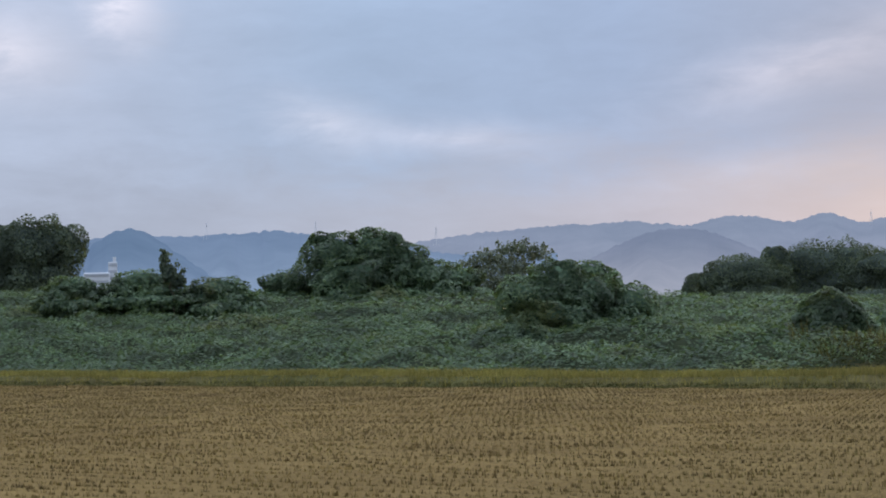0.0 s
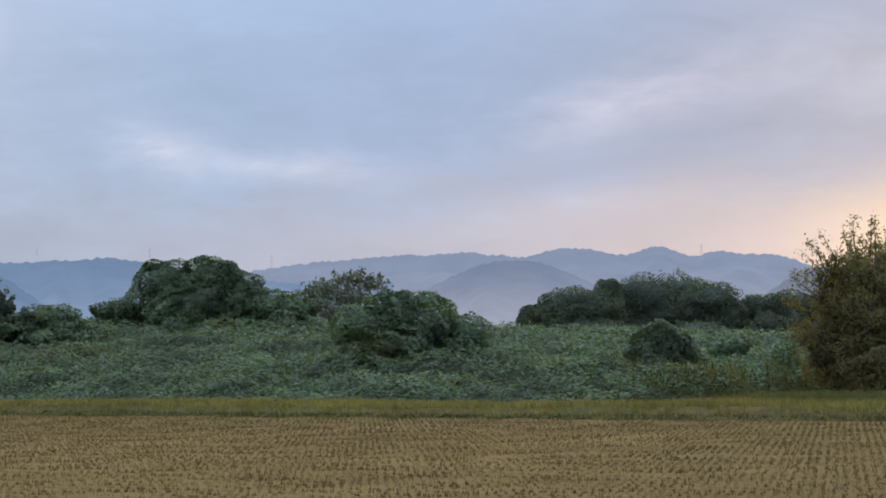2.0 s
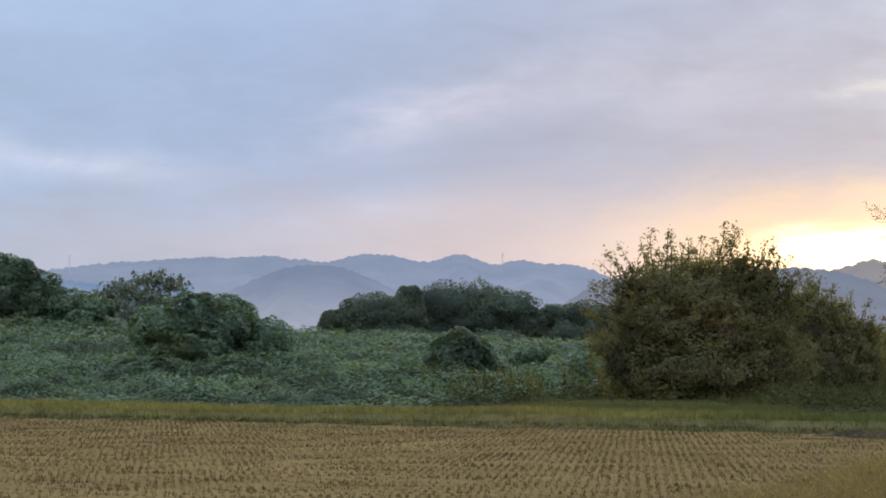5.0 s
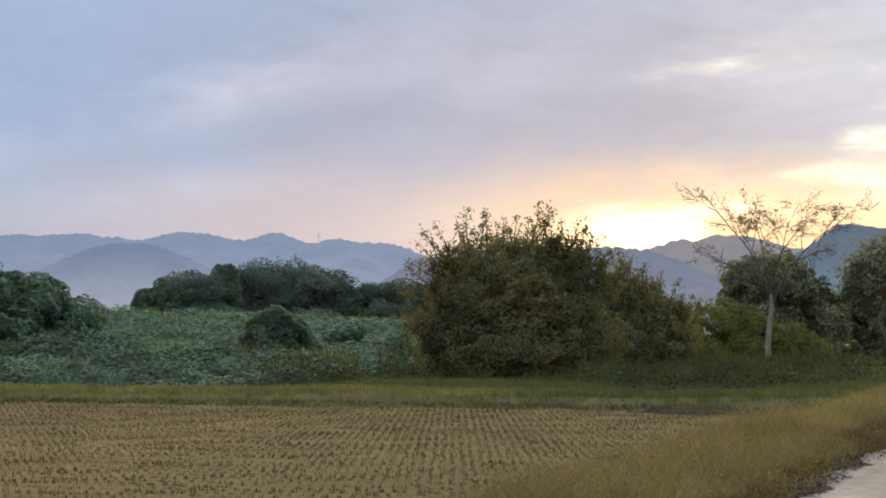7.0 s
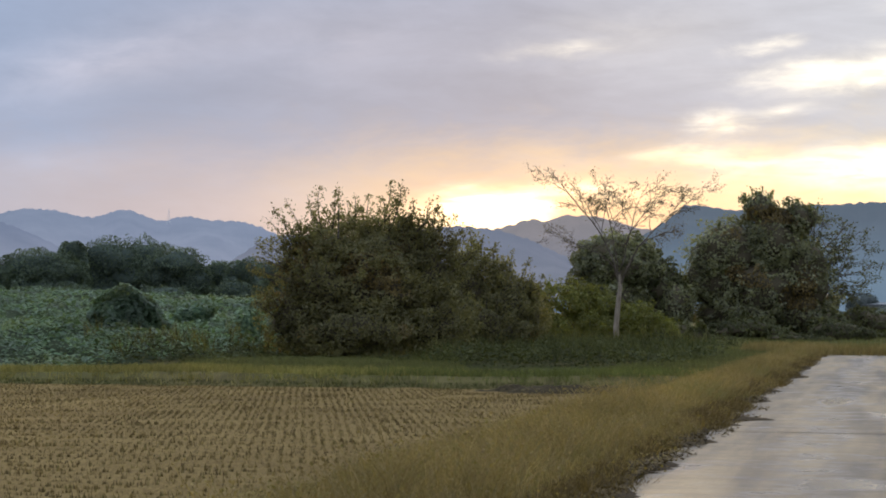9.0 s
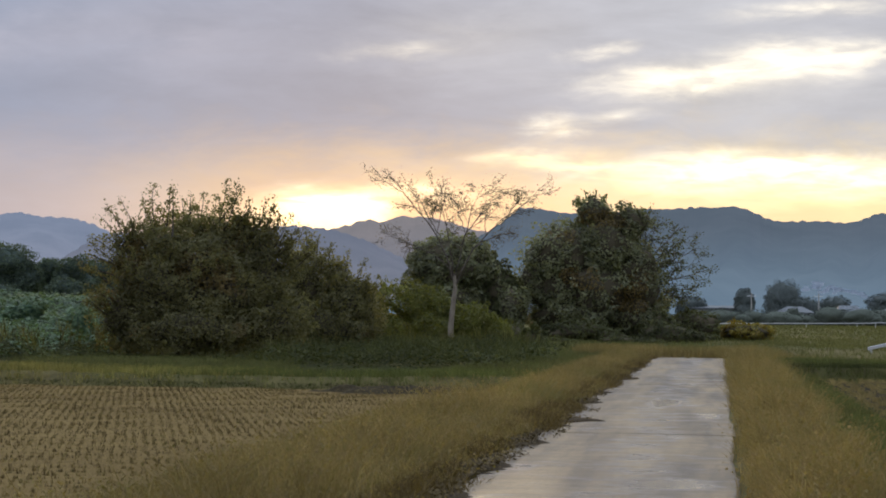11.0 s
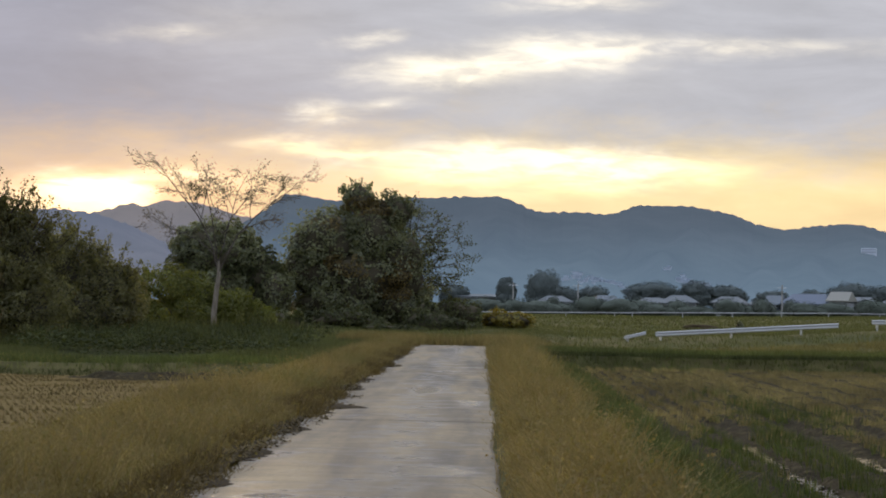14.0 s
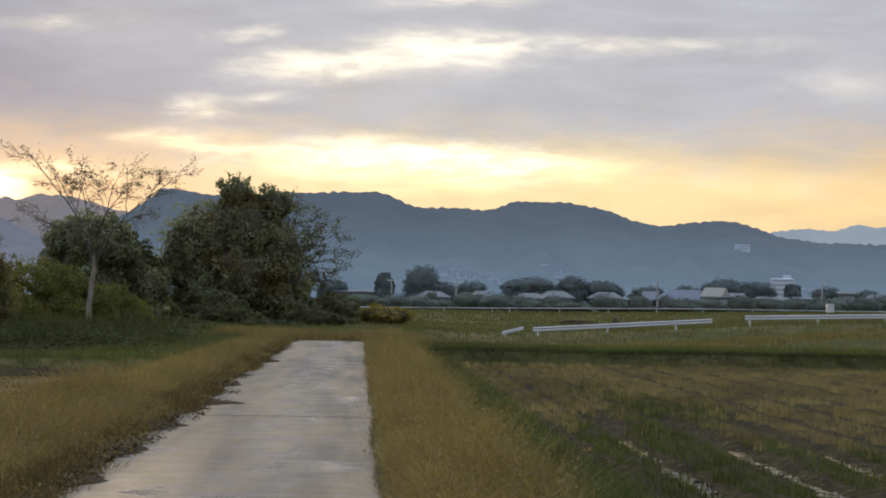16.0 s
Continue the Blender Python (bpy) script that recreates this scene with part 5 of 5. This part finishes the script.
branching_tree("bare_tree", spot(-8.67, 77, -0.06), -8.67, "slender nearly leafless tree with a pale trunk and spreading crown", 176,
               [(-.02, 0, -.2), (.02, 0, 1.1), (.13, .02, 2.2), (.2, .02, 2.75), (.17, 0, 3.3)], [.15, .12, .105, .085, .065],
               [([(.18, 0, 2.8), (-.1, .1, 3.9), (-.41, .2, 4.85), (-1.15, .3, 5.75), (-1.8, .4, 6.6), (-2.4, .5, 7.15), (-2.95, .5, 7.4)], .044),
                ([(.16, 0, 3.2), (-.04, -.2, 4.0), (-.16, -.4, 5.3), (-.4, -.6, 6.3), (-.75, -.8, 6.95)], .034),
                ([(-.2, -.4, 5.5), (-.25, -.3, 6.4), (-.45, -.2, 7.2)], .02),
                ([(.2, 0, 2.9), (.36, .3, 3.9), (.52, .5, 4.8), (.8, .7, 5.95), (1.1, .9, 6.75), (1.5, 1.0, 7.35)], .038),
                ([(.2, 0, 2.8), (.5, -.2, 3.6), (.96, -.3, 4.45), (1.7, -.4, 5.2), (2.6, -.5, 6.0), (3.3, -.6, 6.45), (3.7, -.7, 6.85)], .044),
                ([(2.4, -.5, 5.75), (2.75, -.2, 6.45), (2.95, 0, 7.0)], .02),
                ([(.1, 0, 3.4), (-.5, -.3, 4.1), (-1.3, -.5, 4.4), (-2.1, -.7, 4.85), (-2.9, -.8, 4.95)], .027),
                ([(1.0, -.3, 4.5), (1.6, .3, 4.9), (2.2, .7, 5.1), (2.7, 1.0, 5.3)], .024),
                ([(-.9, .2, 5.5), (-.8, .5, 6.1), (-1.1, .8, 6.6)], .02),
                ([(-.3, .2, 4.7), (-.7, .9, 5.4), (-1.3, 1.3, 6.4), (-1.7, 1.5, 7.1)], .024),
                ([(.4, .4, 4.6), (.9, -.5, 5.4), (1.5, -1.0, 6.3), (2.1, -1.2, 7.0)], .026),
                ([(.6, .6, 5.2), (.3, .9, 6.2), (.5, 1.2, 7.1)], .022)],
               0.70, 3, 0.30, 6, 0.055, M_RUST, M_PALE_BARK, M_TWIG)
fan = [(-1.15, .2, 8.1), (-.5, -.5, 7.6), (.1, .6, 7.6), (1.3, -.3, 6.9), (2.05, .5, 6.5), (2.4, -.6, 5.7), (2.6, .4, 4.9), (2.9, -.2, 4.3), (2.4, .7, 3.3), (2.1, -.7, 2.7), (1.4, .3, 2.4), (-1.6, .9, 6.2), (.8, -1.6, 5.6), (.9, 1.6, 5.0), (.6, -1.5, 3.6)]
branching_tree("bare_topped_tree", spot(-2.0, 110, 0.0), -2.0, "old tree with thin leaves and bare branches reaching sideways", 171,
               [(-1.2, 0, -.2), (-1.1, 0, 1.5), (-.9, 0, 3.0), (-.85, 0, 4.4)], [.26, .22, .17, .12],
               [([(-1.0, 0, min(1.2 + .40 * z, 4.2)), (-.95 + .35 * (x + .95), .3 * y, .62 * (1.2 + .40 * z) + .42 * z), (x, y, z)], .06) for x, y, z in fan],
               0.7, 2, 0.7, 10, 0.115, M_UNDER, M_BARK, M_TWIG)

# ======================================================================
# GUARD RAILS, VILLAGE
# ======================================================================


def box(cx, cy, cz, sx, sy, sz):
    bm = bmesh.new()
    bmesh.ops.create_cube(bm, size=1.0, matrix=Matrix.Translation((cx, cy, cz)) @ Matrix.Diagonal((sx, sy, sz, 1)))
    bmesh.ops.bevel(bm, geom=bm.edges[:], offset=min(sx, sy, sz) * 0.06, segments=1, affect="EDGES")
    me = bpy.data.meshes.new("box")
    bm.to_mesh(me)
    bm.free()
    return me


def guard_rail(a, b, beam_h, label, every=4.0, high=0.72):
    """Steel guard rail from a to b (ground points): W-shaped beam on posts."""
    a, b = Vector(a), Vector(b)
    ob = thing("guard_rail", a, label, "guard rail", "guard rails along the raised lanes")
    d = b - a
    run = d.length
    side = Vector((d.y, -d.x, 0)).normalized()
    prof = [(0.0, -.5), (.035, -.36), (.035, -.22), (-.03, -.08), (-.03, .08), (.035, .22), (.035, .36), (0.0, .5), (-.012, .5), (-.045, .08), (-.045, -.08), (-.012, -.5)]
    rings = []
    for q in (0, 1):
        for s, h in prof:
            rings.append(d * q + side * s + Vector((0, 0, high - beam_h / 2 + h * beam_h)))
    n = len(prof)
    f = [[i, (i + 1) % n, n + (i + 1) % n, n + i] for i in range(n)]
    part("beam", sheet("beam", rings, f), M_RAIL, ob)
    m = box(0, 0, high / 2 - 0.1, 0.11, 0.11, high + 0.2)
    m.materials.append(M_RAIL)
    for k in range(int(run / every) + 1):
        p = new("post", m)
        p.parent = ob
        p.location = d * min(1.0, (0.3 + k * every) / run) - side * 0.09
    return ob


def gz(x, y):
    return float(ground_height(np.array([x]), np.array([y]))[0])


def rail_between(b0, d0, z0, b1, d1, z1, beam, label, every=4.0, high=0.72):
    guard_rail(spot(b0, d0, z0 - high), spot(b1, d1, z1 - high), beam, label, every, high)


rail_between(4.62, 92, .05, 5.30, 93, .30, .17, "short white steel guard rail end sloping into the grass")
rail_between(5.62, 94, .27, 11.36, 98, .88, .25, "long white steel guard rail on a raised lane")
rail_between(12.4, 99, 1.08, 19.0, 104, 1.42, .25, "long white steel guard rail on a raised lane")
rail_between(-.6, 250, .42, 4.8, 262, .62, .15, "distant white guard rail along a road", 8.0, .9)
rail_between(4.8, 262, .66, 11.0, 275, 1.05, .15, "distant white guard rail along a road", 8.0, .9)
rail_between(11.0, 275, 1.05, 19.0, 290, 1.15, .15, "distant white guard rail along a road", 8.0, .9)


def house(at, turn_deg, w, d, eaves, ridge, roof_mat, label, hip=0.0, windows=3, wall_mat=None, seed=0):
    ob = thing("house", at, label, "house", "village houses")
    ob.rotation_euler = (0, 0, radians(turn_deg))
    part("wall", box(0, 0, eaves / 2 - .5, w, d, eaves + 1.0), wall_mat or M_WALL, ob)
    o, h = 0.5, hip * w
    W2, D2 = w / 2 + o, d / 2 + o
    v = [(-W2, -D2, eaves), (W2, -D2, eaves), (W2, D2, eaves), (-W2, D2, eaves), (-W2 + h, 0, ridge), (W2 - h, 0, ridge),
         (-W2, -D2, eaves + .18), (W2, -D2, eaves + .18), (W2, D2, eaves + .18), (-W2, D2, eaves + .18)]
    f4 = [(0, 1, 7, 6), (1, 2, 8, 7), (2, 3, 9, 8), (3, 0, 6, 9), (6, 7, 5, 4), (8, 9, 4, 5), (3, 2, 1, 0)]
    me = bpy.data.meshes.new("roof")
    me.from_pydata(v, [], [*f4, (7, 8, 5), (9, 6, 4)])
    part("roof", me, roof_mat, ob)
    m = box(0, -d / 2 - .02, 0, 1.3, .08, 1.1)
    m.materials.append(M_GLASS)
    for k in range(windows):
        p = new("window", m)
        p.parent = ob
        p.location = ((k + .5) / windows * w - w / 2, 0, min(1.5, eaves * .55))
    return ob


PALE = "low pale-roofed house in the distant village"
for k, (b, d, w, dp, ev, rg, mat, hip, lab) in enumerate([
        (.1, 330, 8.5, 7, 2.9, 3.5, M_ROOF_PALE, 0, "long low pale shed at the village edge"), (2.35, 335, 4.6, 6, 2.3, 3.6, M_ROOF_PALE, .3, PALE), (4.0, 352, 4.0, 6, 2.6, 4.0, M_ROOF_GREY, .2, PALE),
        (5.5, 338, 5.0, 7, 2.4, 3.6, M_ROOF_PALE, .3, PALE), (6.35, 345, 6.5, 7, 2.6, 4.1, M_ROOF_PALE, .35, PALE), (7.95, 336, 5.2, 7, 2.6, 3.9, M_ROOF_PALE, .3, PALE),
        (11.45, 345, 3.4, 6, 3.0, 4.9, M_CREAM, .05, "narrow cream-coloured house in the village"), (10.45, 349, 8.5, 7, 2.4, 4.5, M_ROOF_BLUE, .18, "long blue-roofed house in the village"), (14.3, 362, 5.0, 6, 2.6, 3.2, M_ROOF_PALE, .1, PALE), (8.9, 340, 3.6, 6, 2.2, 3.0, M_ROOF_PALE, .3, PALE), (12.1, 352, 3.6, 6, 2.9, 3.9, M_ROOF_PALE, .2, PALE), (13.25, 356, 6.4, 6, 2.4, 3.2, M_ROOF_PALE, .1, PALE),
        (15.6, 372, 3.0, 6, 3.8, 4.6, M_ROOF_PALE, .1, PALE), (16.5, 366, 4.0, 6, 2.6, 3.8, M_ROOF_GREY, .2, PALE), (9.4, 352, 2.6, 5, 2.3, 4.2, M_ROOF_GREY, .05, PALE)]):
    house(spot(b, d, gz(*spot(b, d).xy) - .25), -b + (k * 37) % 43 - 21, w, dp, ev, rg, mat, lab, hip, 2 + k % 3)

FAR_LABEL = "dark rounded tree between distant village houses"
for k, (b, d, z, r, h) in enumerate([(.77, 320, 4.4, 1.7, 1.9), (2.0, 345, 5.2, 3.4, 3.1), (2.7, 350, 3.2, 2.7, 1.8), (5.5, 370, 4.6, 5.4, 2.0), (6.85, 370, 4.9, 3.2, 2.0), (7.8, 372, 4.4, 4.3, 1.7),
                                     (11.8, 372, 5.0, 4.9, 2.0), (12.8, 375, 4.8, 3.4, 1.8), (13.9, 365, 4.4, 1.7, 1.9), (-.9, 330, 3.4, 2.6, 1.6), (3.6, 372, 3.8, 3.0, 1.7), (9.3, 372, 3.6, 3.8, 1.6),
                                     (10.5, 375, 3.8, 3.2, 1.7), (15.0, 378, 3.9, 3.4, 1.7), (16.2, 380, 3.6, 3.0, 1.6), (17.6, 380, 3.8, 3.6, 1.7), (-2.2, 330, 3.6, 3.0, 1.8)]):
    at = spot(b, d, gz(*spot(b, d).xy))
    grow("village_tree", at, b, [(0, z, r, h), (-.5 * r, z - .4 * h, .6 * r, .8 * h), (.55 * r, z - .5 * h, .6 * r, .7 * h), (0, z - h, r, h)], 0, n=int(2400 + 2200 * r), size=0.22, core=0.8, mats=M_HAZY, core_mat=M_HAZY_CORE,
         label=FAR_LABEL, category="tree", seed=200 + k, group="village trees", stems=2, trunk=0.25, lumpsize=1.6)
rng = np.random.default_rng(229)
for k in range(40):
    b = -3 + k * 0.56 + rng.normal() * 0.2
    at = spot(b, 300 + rng.uniform(0, 26), gz(*spot(b, 310).xy))
    u, w = rng.uniform(0.9, 2.0), rng.uniform(1.4, 3.8)
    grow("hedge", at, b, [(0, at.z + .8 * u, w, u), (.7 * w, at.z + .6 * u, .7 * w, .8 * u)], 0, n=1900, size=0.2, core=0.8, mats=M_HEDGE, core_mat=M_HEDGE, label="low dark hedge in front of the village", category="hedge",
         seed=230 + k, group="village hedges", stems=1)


def tower(at, turn_deg, w, d, storeys, label, name="tower_block", cap=True):
    ob = thing(name, at, label, "building")
    ob.rotation_euler = (0, 0, radians(turn_deg))
    h = storeys * 3.4
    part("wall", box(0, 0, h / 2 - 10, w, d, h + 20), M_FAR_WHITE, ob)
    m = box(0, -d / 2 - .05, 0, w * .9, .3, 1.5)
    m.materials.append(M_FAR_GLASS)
    for s in range(storeys):
        p = new("window_band", m)
        p.parent = ob
        p.location = (0, 0, s * 3.4 + 2.0)
    if cap:
        part("roof_house", box(w * .2, 0, h + 1.2, w * .35, d * .6, 2.6), M_FAR_WHITE, ob)
    return ob


tower(spot(13.55, 1300, 8), -13.5, 17, 14, 4, "white multi-storey block rising above the village")
tower(spot(-47.9, 900, 24), 47, 13, 9, 2, "white hall among the trees below the hills", "white_hall", False)
tower(spot(-47.4, 905, 26), 47, 4.5, 5, 3, "white hall among the trees below the hills", "white_hall", True)
tower(spot(-48.5, 905, 24), 47, 6, 6, 1, "white hall among the trees below the hills", "white_hall", False)
def pylon(at, h):
    ob = thing("pylon", at, "slender lattice transmission tower on the ridge", "pylon", "pylons on the ridge")
    for sx, sy in ((-1, -1), (1, -1), (1, 1), (-1, 1)):
        v, f = tube([(sx * 3.2, sy * 3.2, -6), (sx * .5, sy * .5, h * .7), (0, 0, h)], [.25, .2, .12], 4)
        part("leg", sheet("leg", v, f), M_STEEL, ob)
    for q in (.66, .78, .9):
        part("arm", box(0, 0, h * q, 9 - 4 * q, .25, .25), M_STEEL, ob)


def pole(at, h):
    ob = thing("utility_pole", at, "grey concrete utility pole by the village", "utility pole", "utility poles")
    v, f = tube([(0, 0, -.3), (0, 0, h)], [.17, .11], 8)
    part("shaft", sheet("shaft", v, f), M_POLE, ob)
    part("crossarm", box(0, 0, h - .5, 1.6, .1, .1), M_STEEL, ob)


for b in (1.0, 3.1, 9.6, 14.8):
    pole(spot(b, 318, gz(*spot(b, 318).xy)), 5.6)

cab = thing("roadside_cabinet", spot(15.05, 280, gz(*spot(15.05, 280).xy)), "small pale cabinet standing by the distant road", "cabinet")
part("body", box(0, 0, .75, 1.1, .8, 1.5), M_RAIL, cab)
part("lid", box(0, 0, 1.55, 1.25, .95, .1), M_ROOF_GREY, cab)
heap = thing("earth_heap", spot(7.05, 160, gz(*spot(7.05, 160).xy)), "low heap of dark soil on the grassland", "heap")
v, f = lumpy_balls([(0, 0, .1, 1.5, 1.0, .35)], 91, 1.0)
part("soil", sheet("soil", v, f), M_LITTER, heap, smooth=True)
grow("low_bush", spot(8.28, 118, gz(*spot(8.28, 118).xy)), 8.28, [(0, gz(*spot(8.28, 118).xy) + .45, .32, .5)], 0, n=500, size=0.14, mats=M_TREE, label="small dark shrub standing alone in the grassland", category="bush", seed=92, stems=2)

# ======================================================================
# HILLS
# ======================================================================


def ridge(name, dist, base, peaks, mat, lo, hi, seed, label, rough=0.02, sink=0.0, taper=0.0):
    """Ridge line: a base height and a row of summits (bearing, height, width, all in degrees of arc)."""
    b = np.arange(lo, hi, 0.07)
    wave, small = Waves(seed, 1.1, 10, 1), Waves(seed + 1, 0.32, 12, 1)
    crest = base + sum(h * np.exp(-((b - c) / w) ** 2) for c, h, w in peaks)
    crest = crest * (1 - taper * np.clip((lo + 8 - b) / 8, 0, 1) ** 0.8) + rough * 0.6 * wave(b) + rough * small(b)
    s = np.array([0, .12, .25, .4, .55, .7, .82, .92, 1.0, 1.08, 1.25])
    lift = np.array([-.06, .05, .14, .28, .44, .62, .78, .91, 1.0, .92, .6])
    gully = Waves(seed + 2, 1.6, 12, 2)
    V = []
    for si, li in zip(s, lift):
        r = dist - 900 + 900 * si
        top = np.tan(np.radians(crest)) * dist + 1.65
        z = top * (li + (0.10 * gully(b, np.full_like(b, si * 3)) * (1 - abs(2 * si - 1)) if si < 1 else 0)) - sink
        a = np.radians(b)
        V.append(np.stack([r * np.sin(a), r * np.cos(a), z], -1))
    n = len(b)
    V = np.concatenate(V)
    i = (np.arange(len(s) - 1)[:, None] * n + np.arange(n - 1)[None]).ravel()
    ob = part(name, sheet(name, V, np.stack([i, i + 1, i + n + 1, i + n], -1)), mat, smooth=True)
    tagged(ob, label, "hills", kind="structure")

    def foot(bearing, si):
        """A place on the lower slope."""
        k = int(np.argmin(abs(b - bearing)))
        z0 = [row[k, 2] for row in V.reshape(len(s), n, 3)]
        return spot(bearing, dist - 900 + 900 * si, float(np.interp(si, s, z0)))

    return foot


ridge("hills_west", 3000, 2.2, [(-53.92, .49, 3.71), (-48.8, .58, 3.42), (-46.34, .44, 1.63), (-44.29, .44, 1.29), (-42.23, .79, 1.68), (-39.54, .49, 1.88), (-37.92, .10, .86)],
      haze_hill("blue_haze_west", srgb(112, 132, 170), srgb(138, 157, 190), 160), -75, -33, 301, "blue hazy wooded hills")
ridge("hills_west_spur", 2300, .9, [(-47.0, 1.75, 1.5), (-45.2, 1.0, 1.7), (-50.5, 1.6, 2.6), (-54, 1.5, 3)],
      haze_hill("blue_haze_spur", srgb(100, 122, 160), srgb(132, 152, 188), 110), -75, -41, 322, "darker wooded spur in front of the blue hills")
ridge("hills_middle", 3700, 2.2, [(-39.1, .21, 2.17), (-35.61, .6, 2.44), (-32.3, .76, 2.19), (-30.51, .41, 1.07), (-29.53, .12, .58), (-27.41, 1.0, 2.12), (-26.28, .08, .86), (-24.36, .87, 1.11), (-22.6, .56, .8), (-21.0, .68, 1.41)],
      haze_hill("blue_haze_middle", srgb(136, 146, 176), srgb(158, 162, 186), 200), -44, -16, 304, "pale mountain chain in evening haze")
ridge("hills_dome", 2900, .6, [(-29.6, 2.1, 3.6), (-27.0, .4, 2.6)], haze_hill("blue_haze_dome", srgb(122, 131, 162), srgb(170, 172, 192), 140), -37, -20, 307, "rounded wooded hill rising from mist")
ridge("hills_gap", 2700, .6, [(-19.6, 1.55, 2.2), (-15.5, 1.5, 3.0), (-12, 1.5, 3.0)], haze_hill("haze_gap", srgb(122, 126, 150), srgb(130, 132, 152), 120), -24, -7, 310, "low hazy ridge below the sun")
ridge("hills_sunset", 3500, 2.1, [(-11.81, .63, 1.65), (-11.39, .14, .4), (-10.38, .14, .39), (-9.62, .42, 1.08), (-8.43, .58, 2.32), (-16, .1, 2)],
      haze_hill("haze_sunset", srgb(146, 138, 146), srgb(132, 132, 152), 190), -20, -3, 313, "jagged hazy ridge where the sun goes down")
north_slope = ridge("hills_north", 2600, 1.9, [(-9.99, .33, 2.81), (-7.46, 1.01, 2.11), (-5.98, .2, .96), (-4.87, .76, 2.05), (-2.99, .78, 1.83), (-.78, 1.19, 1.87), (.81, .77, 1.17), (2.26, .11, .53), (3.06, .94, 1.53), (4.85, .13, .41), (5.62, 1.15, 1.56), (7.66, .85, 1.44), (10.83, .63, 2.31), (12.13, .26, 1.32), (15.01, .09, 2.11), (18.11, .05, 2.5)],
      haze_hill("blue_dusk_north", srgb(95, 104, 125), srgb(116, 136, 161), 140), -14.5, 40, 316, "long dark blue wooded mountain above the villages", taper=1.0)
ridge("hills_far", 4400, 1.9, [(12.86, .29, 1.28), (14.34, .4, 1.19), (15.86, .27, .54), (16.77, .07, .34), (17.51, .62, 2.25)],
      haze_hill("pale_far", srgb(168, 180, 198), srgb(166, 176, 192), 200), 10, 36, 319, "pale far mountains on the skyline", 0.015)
for b, e in ((-44.42, 2.97), (-40.9, 2.9), (-37.0, 2.66)):
    pylon(spot(b, 2960, math.tan(radians(e)) * 2960), 27)
pylon(spot(-23.1, 3650, math.tan(radians(2.88)) * 3650), 26)

rng = np.random.default_rng(260)
for k in range(70):
    b = (rng.normal(3.7, .5), rng.normal(6.85, .42), rng.uniform(13.2, 18))[(k % 5 > 1) + (k % 5 > 3)]
    w = rng.uniform(3.5, 8)
    ob = thing("far_house", north_slope(b, rng.uniform(0.27, 0.33) + ((b - 5.6) * 0.018 + rng.uniform(0, .02) if 5.6 < b < 9 else -0.02 * (b > 9))), "tiny pale house on the far slope", "house", "far hillside houses")
    ob.rotation_euler = (0, 0, rng.uniform(-.4, .4))
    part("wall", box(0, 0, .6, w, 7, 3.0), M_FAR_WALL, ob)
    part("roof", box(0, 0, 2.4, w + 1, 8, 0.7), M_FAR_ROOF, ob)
tower(north_slope(12.28, 0.66), -12, 19, 8, 2, "long white building high on the dark hillside", "hillside_building", False)
